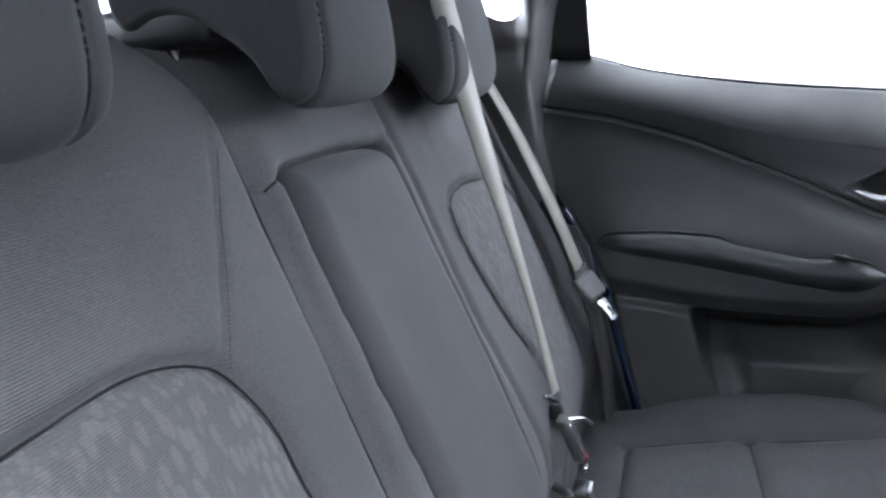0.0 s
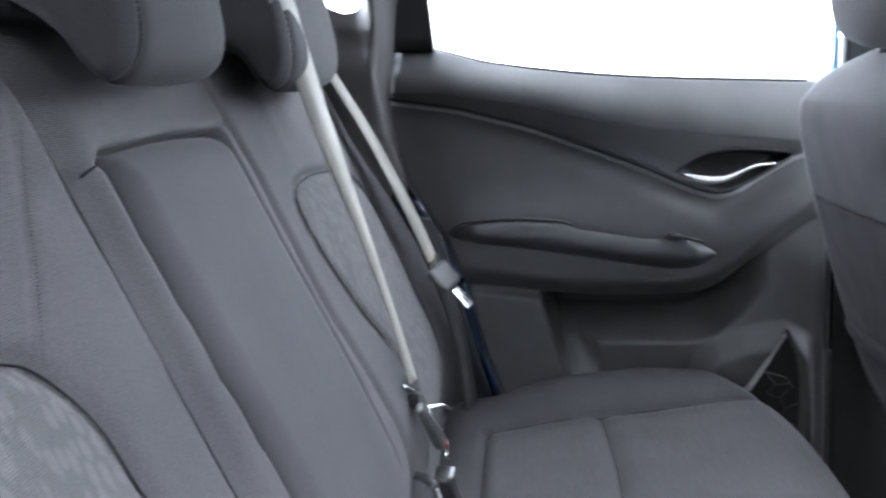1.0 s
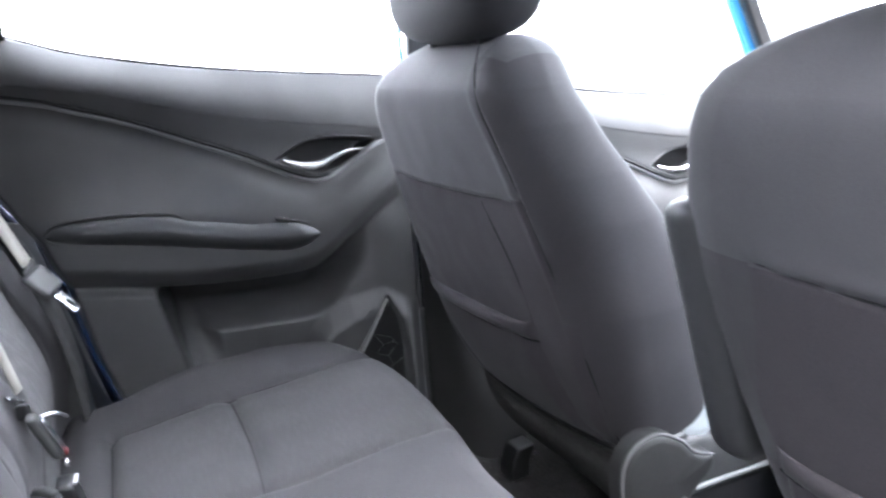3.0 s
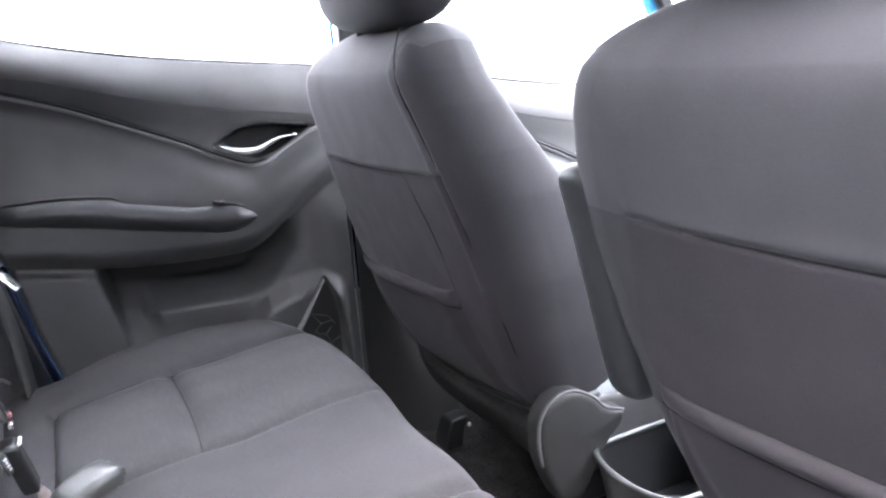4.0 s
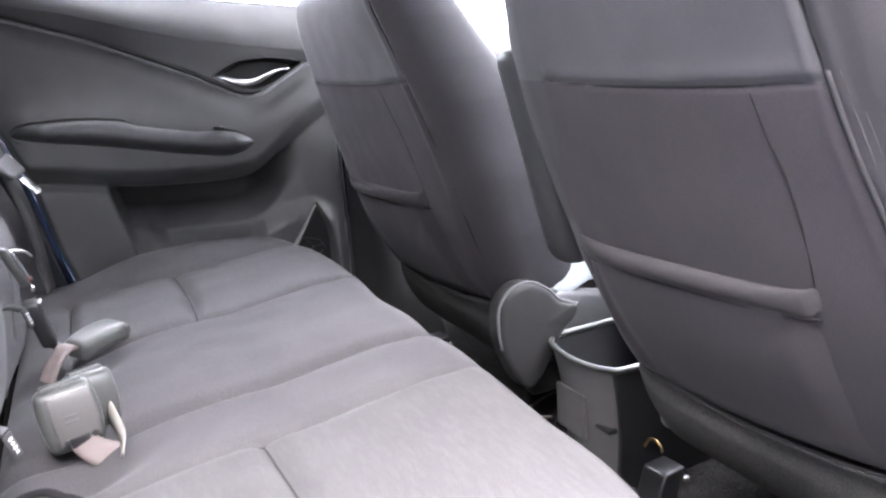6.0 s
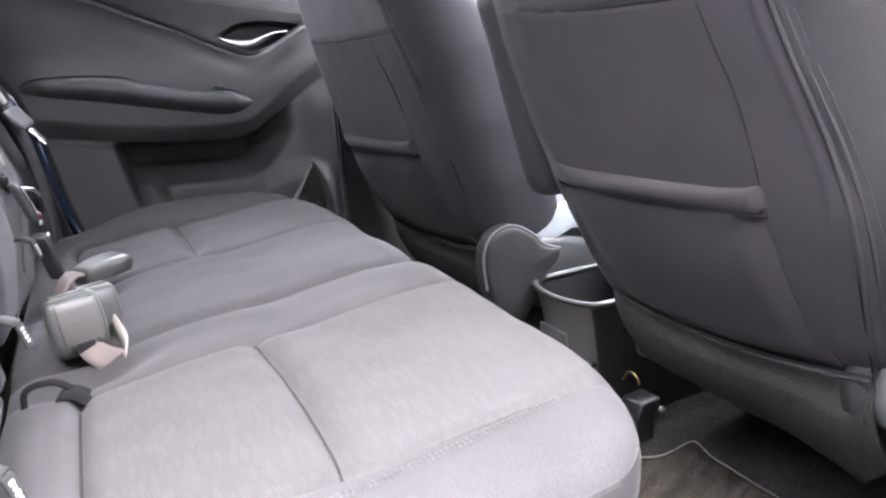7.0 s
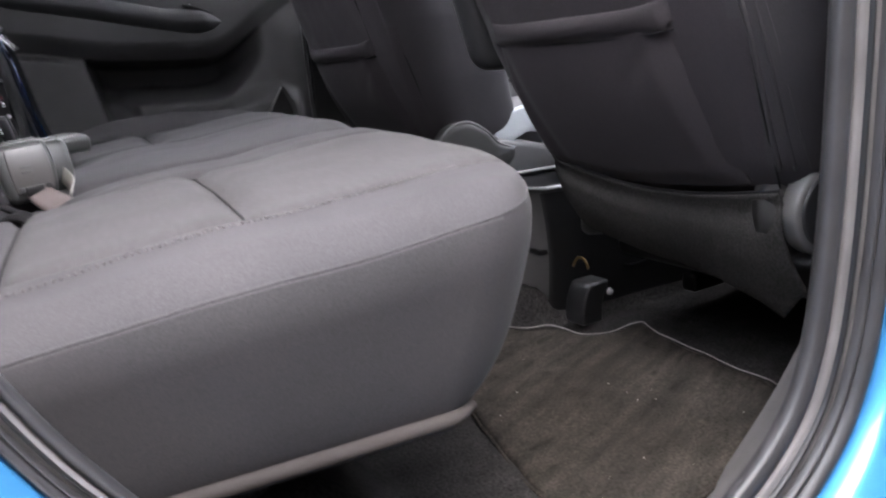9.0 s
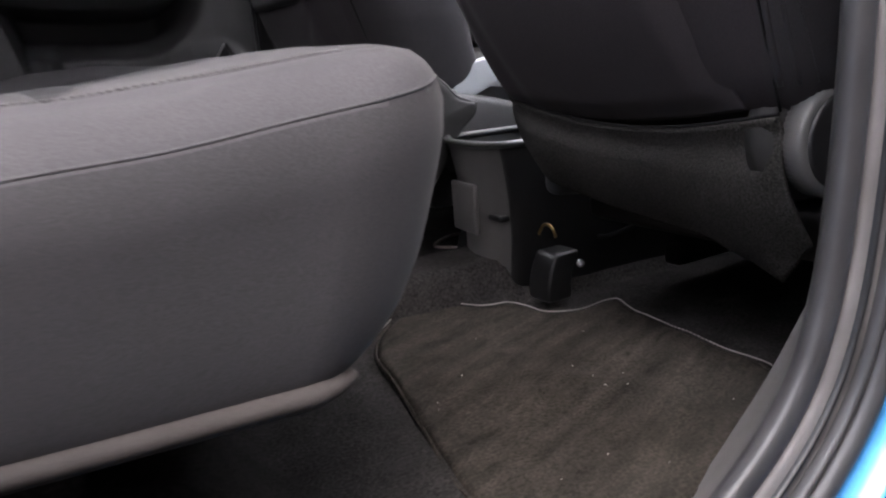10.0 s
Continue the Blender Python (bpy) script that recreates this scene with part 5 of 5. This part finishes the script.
part("lower_strap", ribbon([(-0.235, 0.555, 0.585), (-0.215, 0.57, 0.50), (-0.205, 0.585, 0.42), (-0.2, 0.59, 0.33)], (0.25, 0.9, 0.1), 0.044, 0.004), WEB_DARK, belt_far, "dark folded lower webbing")
tongue(belt_far, (-0.228, 0.552, 0.568), (0.45, -0.1, -0.55), (0.7, -0.4, 0.6), 0.85)
part("belt_guide", rbox((0.05, 0.08, 0.02), 0.008, (3, 4, 2), lambda a, b, c: (-0.395 + a, 0.595 + b, 0.945 + c)), PL_DK, belt_far)

MID_STRAP = [(-0.33, 0.165, 1.10), (-0.311, 0.185, 0.958), (-0.309, 0.21, 0.91), (-0.302, 0.235, 0.844), (-0.29, 0.247, 0.78), (-0.276, 0.257, 0.715), (-0.262, 0.27, 0.643), (-0.248, 0.275, 0.573), (-0.235, 0.275, 0.505)]
belt_mid = thing("seat_belt", "pale grey centre seat belt clipped into its small anchor buckle", "seat belt", (-0.25, 0.2, 0.6), group="rear seat belts")
part("strap", ribbon(MID_STRAP, (0.35, 0.9, 0.2), lambda t: 0.036 - 0.022 * sm(0.3, 0.85, t), 0.002, 70), WEB_GREY, belt_mid)
part("belt_loop", tube([(-0.247, 0.268, 0.502), (-0.243, 0.276, 0.497), (-0.237, 0.288, 0.488)], 0.0045, 10, 8, 0.6), STEEL, belt_mid, "bright steel loop at the strap's end")
part("loop_holder", rbox((0.012, 0.03, 0.02), 0.004, (2, 3, 2), lambda a, b, c: (-0.236 + a, 0.28 + b, 0.478 + c - 0.4 * b)), PL_BLACK, belt_mid)
tng = part("mini_tongue", rbox((0.012, 0.024, 0.06), 0.005, (2, 4, 6), lambda a, b, c: (-0.218 + a - 0.32 * c, 0.262 + b - 0.2 * c, 0.452 + c)), PL_GREY, belt_mid, "grey plastic tongue")
part("tongue_blade", rbox((0.004, 0.012, 0.046), 0.0015, (2, 3, 4), lambda a, b, c: (-0.2095 + a - 0.32 * c, 0.262 + b - 0.2 * c, 0.452 + c)), STEEL, tng, "bright steel blade")
part("tongue_arm", tube([(-0.222, 0.272, 0.472), (-0.206, 0.29, 0.466), (-0.198, 0.30, 0.455)], 0.0045, 10, 8, 0.6), STEEL, belt_mid, "bright steel side arm")
part("red_button", rbox((0.004, 0.011, 0.006), 0.0015, (1, 2, 2), lambda a, b, c: (-0.2 + a, 0.256 + b, 0.432 + c)), RED, belt_mid)
mini = part("mini_buckle", rbox((0.02, 0.036, 0.066), 0.006, (2, 3, 4), lambda a, b, c: (-0.199 + a - 0.22 * c, 0.237 + b, 0.374 + c)), PL_BLACK, belt_mid, "black anchor buckle")
part("buckle_stud", rbox((0.006, 0.013, 0.008), 0.002, (2, 2, 2), lambda a, b, c: (-0.2 + a, 0.249 + b, 0.422 + c)), CHROME, mini, "bright stud")
part("buckle_line", rbox((0.004, 0.028, 0.004), 0.0012, (1, 2, 1), lambda a, b, c: (-0.1945 + a, 0.237 + b, 0.405 + c - 0.12 * b)), WHITE, mini)
part("buckle_stalk", tube([(-0.193, 0.236, 0.345), (-0.182, 0.23, 0.335), (-0.186, 0.222, 0.318), (-0.2, 0.22, 0.315)], 0.008, 16, 8, 0.6), WEB_PINK, belt_mid)


def axes(p, a, c):
    """A frame at p with its x along a and its z nearest to c."""
    a = Vector(a).normalized()
    b = Vector(c).cross(a).normalized()
    return Matrix((a, b, a.cross(b))).transposed().to_4x4(), Vector(p)


def buckle(name, label, p, along, face, size, mat_b, plate_m):
    """A seat buckle with its webbing stalk; p: middle of the case, size: length, width, depth."""
    o = thing(name, label, "seat buckle", p, group="seat buckles")
    m, at = axes(p, along, face)
    m = Matrix.Translation(at) @ m
    L, W, D = size

    def bw(a, b, c):
        t = a / (L / 2)
        return m @ Vector((a, b * (1 - 0.10 * t * t - 0.06 * max(0, -t)), c + 0.004 * (1 - t * t) - 0.08 * b * b / W))
    case = part("case", rbox((L, W, D), 0.009, (8, 8, 3), bw), mat_b, o)
    if plate_m:
        part("face_plate", rbox((L * 0.8, W * 0.72, 0.004), 0.0018, (6, 6, 1), lambda a, b, c: bw(a * 0.98, b - W * 0.06, D / 2 + 0.0005 + c)), plate_m, o)
    for k in (-1, 1) if plate_m else ():
        part("case_screw", disc(bw(-L * 0.33, k * W * 0.25 - W * 0.06, D / 2 + 0.002), m.to_3x3() @ Vector((0, 0, 1)), 0.0034, 0.0022, 14), PL_BLACK, case)
        part("label_bar", rbox((0.002, W * 0.2, 0.0012), 0.0004, (1, 1, 1), lambda a, b, c: bw(a + k * 0.003, b, D / 2 + 0.003 + c)), PL_DK, o)
    part("release_button", rbox((0.006, W * 0.66, D * 0.5), 0.002, (1, 3, 2), lambda a, b, c: m @ Vector((L / 2 + a, b, c))), mat_b, o)
    if plate_m:
        # moulded groove beside the plate, and a notch out of which the folded webbing comes
        part("case_groove", tube([bw(L * 0.42 * k, -W * 0.36 - 0.001 * k, D / 2 + 0.0004) for k in (-1, -0.5, 0, 0.5, 1)], 0.0013, 12, 6), PL_BLACK, case)
        part("webbing_notch", rbox((0.013, W * 0.36, 0.006), 0.002, (2, 3, 1), lambda a, b, c: bw(a - L * 0.37, b - W * 0.04, D / 2 + 0.001 + c)), PL_BLACK, case, "dark notch at the foot of the case")
        path = [(-0.36, -0.06, 0.45), (-0.46, -0.10, 0.66), (-0.60, -0.22, 0.78), (-0.76, -0.42, 0.7), (-0.92, -0.62, 0.3), (-1.05, -0.72, -0.5)]
        part("webbing_stalk", ribbon([m @ Vector((a * L, b * W, c * D)) for a, b, c in path], m.to_3x3() @ Vector((-0.45, 1, 0.1)), lambda t: W * (0.40 + 0.14 * t), 0.004, 24), WEB_PINK, o, "folded pinkish grey webbing")
    else:
        part("webbing_stalk", ribbon([m @ Vector((-L * 0.42, 0, D * 0.2)), m @ Vector((-L * 0.62, 0.002, D * 0.35)), m @ Vector((-L * 0.85, 0.003, -D * 0.1)), m @ Vector((-L * 1.05, 0.003, -D * 0.9))], m.to_3x3() @ Vector((0, 1, 0)), W * 0.5, 0.004, 18), WEB_PINK, o, "pinkish grey webbing")
    return o


buckle("seat_buckle", "grey seat buckle lying on the rear cushion", (-0.132, 0.170, 0.356), (0.8, 0.6, 0.08), (-0.1, -0.2, 1), (0.076, 0.046, 0.026), PL_GREY, None)
buckle("seat_buckle", "pale grey seat buckle standing in its cushion slot", (-0.168, -0.046, 0.347), (-0.12, 0.2, 1), (0.10, -1, 0.3), (0.07, 0.062, 0.03), PL_GREY, PL_PALE)
buckle("seat_buckle", "grey-green seat buckle leaning behind the pale one", (-0.146, -0.012, 0.345), (-0.06, 0.22, 1), (0.25, -1, 0.3), (0.068, 0.054, 0.028), PL_GREY, None)
tagged(obj("slot_lining", ribbon([(-0.139, 0.045, 0.334), (-0.134, 0.0, 0.338), (-0.127, -0.05, 0.334), (-0.121, -0.095, 0.33), (-0.124, -0.12, 0.322)], (0.35, 0.1, 1), lambda t: 0.006 + 0.012 * math.sin(math.pi * t), 0.0025, 30), WEB_GREY), "pale cloth lining along the edge of the buckle slot", "cloth")
# printed tags on the seat backs' lower edges
for p in ((-0.208, -0.172, 0.383), (-0.202, -0.461, 0.366), (-0.21, 0.217, 0.389)):
    o = thing("anchor_tag", "small black cloth tag with white print on the backrest", "label", p)
    m, at = axes(p, (-0.25, -0.1, 1), (0.75, -0.65, 0.1))
    m = Matrix.Translation(at) @ m
    tb = part("tag", rbox((0.026, 0.010, 0.003), 0.0012, (2, 1, 1), lambda a, b, c: m @ Vector((a, b, c))), WEB_DARK, o)
    part("tag_loop", ribbon([m @ Vector((0.014, 0, -0.001)), m @ Vector((0.02, 0, -0.02)), m @ Vector((0.016, 0, -0.05))], m.to_3x3() @ Vector((0, 1, 0)), 0.012, 0.002, 10), WEB_DARK, o)
    for j in range(4):
        part("print_bar", rbox((0.0028, 0.0042 - 0.001 * (j % 2), 0.0012), 0.0004, (1, 1, 1), lambda a, b, c: m @ Vector((a + 0.007 - 0.0045 * j, b, 0.002 + c))), WHITE, tb)
loop = thing("webbing_loop", "dark webbing loop at the back of the cushion", "strap", (-0.19, -0.165, 0.30))
part("loop_frame", tube([(-0.224, -0.16, 0.296), (-0.220, -0.16, 0.321), (-0.197, -0.161, 0.326), (-0.18, -0.166, 0.318), (-0.162, -0.18, 0.298)], 0.0055, 30, 8, 0.6), SEAM, loop)
part("loop_strap", ribbon([(-0.2, -0.170, 0.298), (-0.186, -0.172, 0.314), (-0.17, -0.182, 0.313), (-0.155, -0.192, 0.300)], (0.2, 1, 0.1), 0.026, 0.004, 16), SEAM, loop)
bracket = thing("corner_bracket", "pale plastic clip at the near rear corner of the cushion", "clip", (-0.18, -0.53, 0.315))
part("clip", rbox((0.03, 0.012, 0.012), 0.004, (4, 2, 2), lambda a, b, c: (-0.184 + a - 0.3 * b, -0.536 + b - 0.25 * a, 0.318 + c)), PL_CLIP, bracket)
part("clip_leg", rbox((0.012, 0.026, 0.012), 0.004, (2, 3, 2), lambda a, b, c: (-0.174 + a, -0.550 + b, 0.315 + c + 0.15 * b)), PL_CLIP, bracket)


# ---- near door opening: trim, seals and blue body ----
APER = [(0.43, 0.95), (0.431, 0.7), (0.43, 0.454), (0.428, 0.35), (0.423, 0.26), (0.410, 0.176), (0.383, 0.118), (0.322, 0.064), (0.22, 0.014), (0.10, 0.008), (0.0, 0.062), (-0.057, 0.142), (-0.112, 0.226), (-0.136, 0.265), (-0.158, 0.309), (-0.182, 0.358), (-0.24, 0.47), (-0.33, 0.62), (-0.39, 0.80), (-0.43, 0.98), (-0.42, 1.12), (-0.32, 1.185), (0.0, 1.2), (0.36, 1.195), (0.42, 1.15)]
AP = loop2(APER, 260)
_area = sum(AP[i].x * AP[(i + 1) % 260].y - AP[(i + 1) % 260].x * AP[i].y for i in range(260))


def aperture(prof, n, low=None):
    """A band round the opening: prof gives (outward offset, y) points, low those along the sill."""
    C = spline([(a, b, 0) for a, b in prof], n)
    S = spline([(a, b, 0) for a, b in low or prof], n)
    def fn(u, v):
        i = round(u * 260) % 260
        t = (AP[(i + 2) % 260] - AP[i - 2]).normalized()
        o = Vector((t.y, -t.x, 0)) * (1 if _area > 0 else -1)
        c = C[round(v * n)].lerp(S[round(v * n)], sm(0.24, 0.10, AP[i].y) * sm(0.1, 0.2, AP[i].x))
        p = AP[i] + o * (c.x * (1 - 0.68 * sm(0.06, -0.08, AP[i].x) * sm(0.7, 0.4, AP[i].y)))
        return (p.x, c.y, p.y)
    return sheet(260, n, fn, closed=True)


tagged(obj("trim_sill", aperture([(0.15, -0.565), (0.11, -0.592), (0.075, -0.612), (0.045, -0.628), (0.022, -0.642), (0.02, -0.65), (0.03, -0.652)], 16,
                           [(0.125, -0.540), (0.1, -0.566), (0.075, -0.594), (0.05, -0.618), (0.024, -0.640), (0.02, -0.65), (0.03, -0.652)]), PL_SILL), "grey plastic inner lining of the open doorway", "trim", kind="structure")
tagged(obj("door_seal", aperture([(0.045, -0.632), (0.026, -0.636), (0.012, -0.644), (0.004, -0.654), (0.006, -0.663), (0.016, -0.665), (0.026, -0.658)], 24), RUBBER), "black rubber bulb seal round the doorway", "door seal", kind="structure")
tagged(obj("door_flange", aperture([(0.02, -0.655), (0.022, -0.664), (0.03, -0.668), (0.042, -0.669), (0.05, -0.672)], 14), RUBBER_SOFT), "grey flange between the doorway seals", "door seal", kind="structure")
tagged(obj("door_seal_lip", aperture([(0.0275, -0.664), (0.0285, -0.6705), (0.031, -0.6715), (0.0335, -0.667)], 8), PL_BLACK), "thin black lip on the doorway flange", "door seal", kind="structure")
tagged(obj("door_seal_lip", aperture([(0.0395, -0.667), (0.041, -0.6755), (0.0445, -0.6765), (0.0465, -0.669)], 8), RUBBER), "thin rubber lip on the doorway flange", "door seal", kind="structure")
tagged(obj("door_seal_outer", aperture([(0.047, -0.662), (0.046, -0.676), (0.051, -0.684), (0.058, -0.682), (0.063, -0.672)], 14), RUBBER), "outer black rubber lip of the doorway", "door seal", kind="structure")
tagged(obj("car_body", aperture([(0.058, -0.66), (0.061, -0.684), (0.068, -0.704), (0.082, -0.719), (0.105, -0.730), (0.15, -0.742), (0.22, -0.757), (0.3, -0.772), (0.42, -0.785)], 48), PAINT), "glossy blue painted car body round the open doorway", "car body", kind="structure")
# a few crumbs and lint flecks
rnd = random.Random(7)
bm = bmesh.new()
for _ in range(16):
    x, y = rnd.uniform(0.28, 0.6), rnd.uniform(-0.55, -0.1)
    r = rnd.uniform(0.0004, 0.0009)
    m = Matrix.Translation((x, y, mat_z(x, y) + r)) @ Matrix.Scale(r, 4)
    bmesh.ops.create_icosphere(bm, subdivisions=1, radius=1, matrix=m)
tagged(obj("crumbs", bm, LINT), "pale crumbs and lint on the floor mat", "crumbs", kind="stuff")
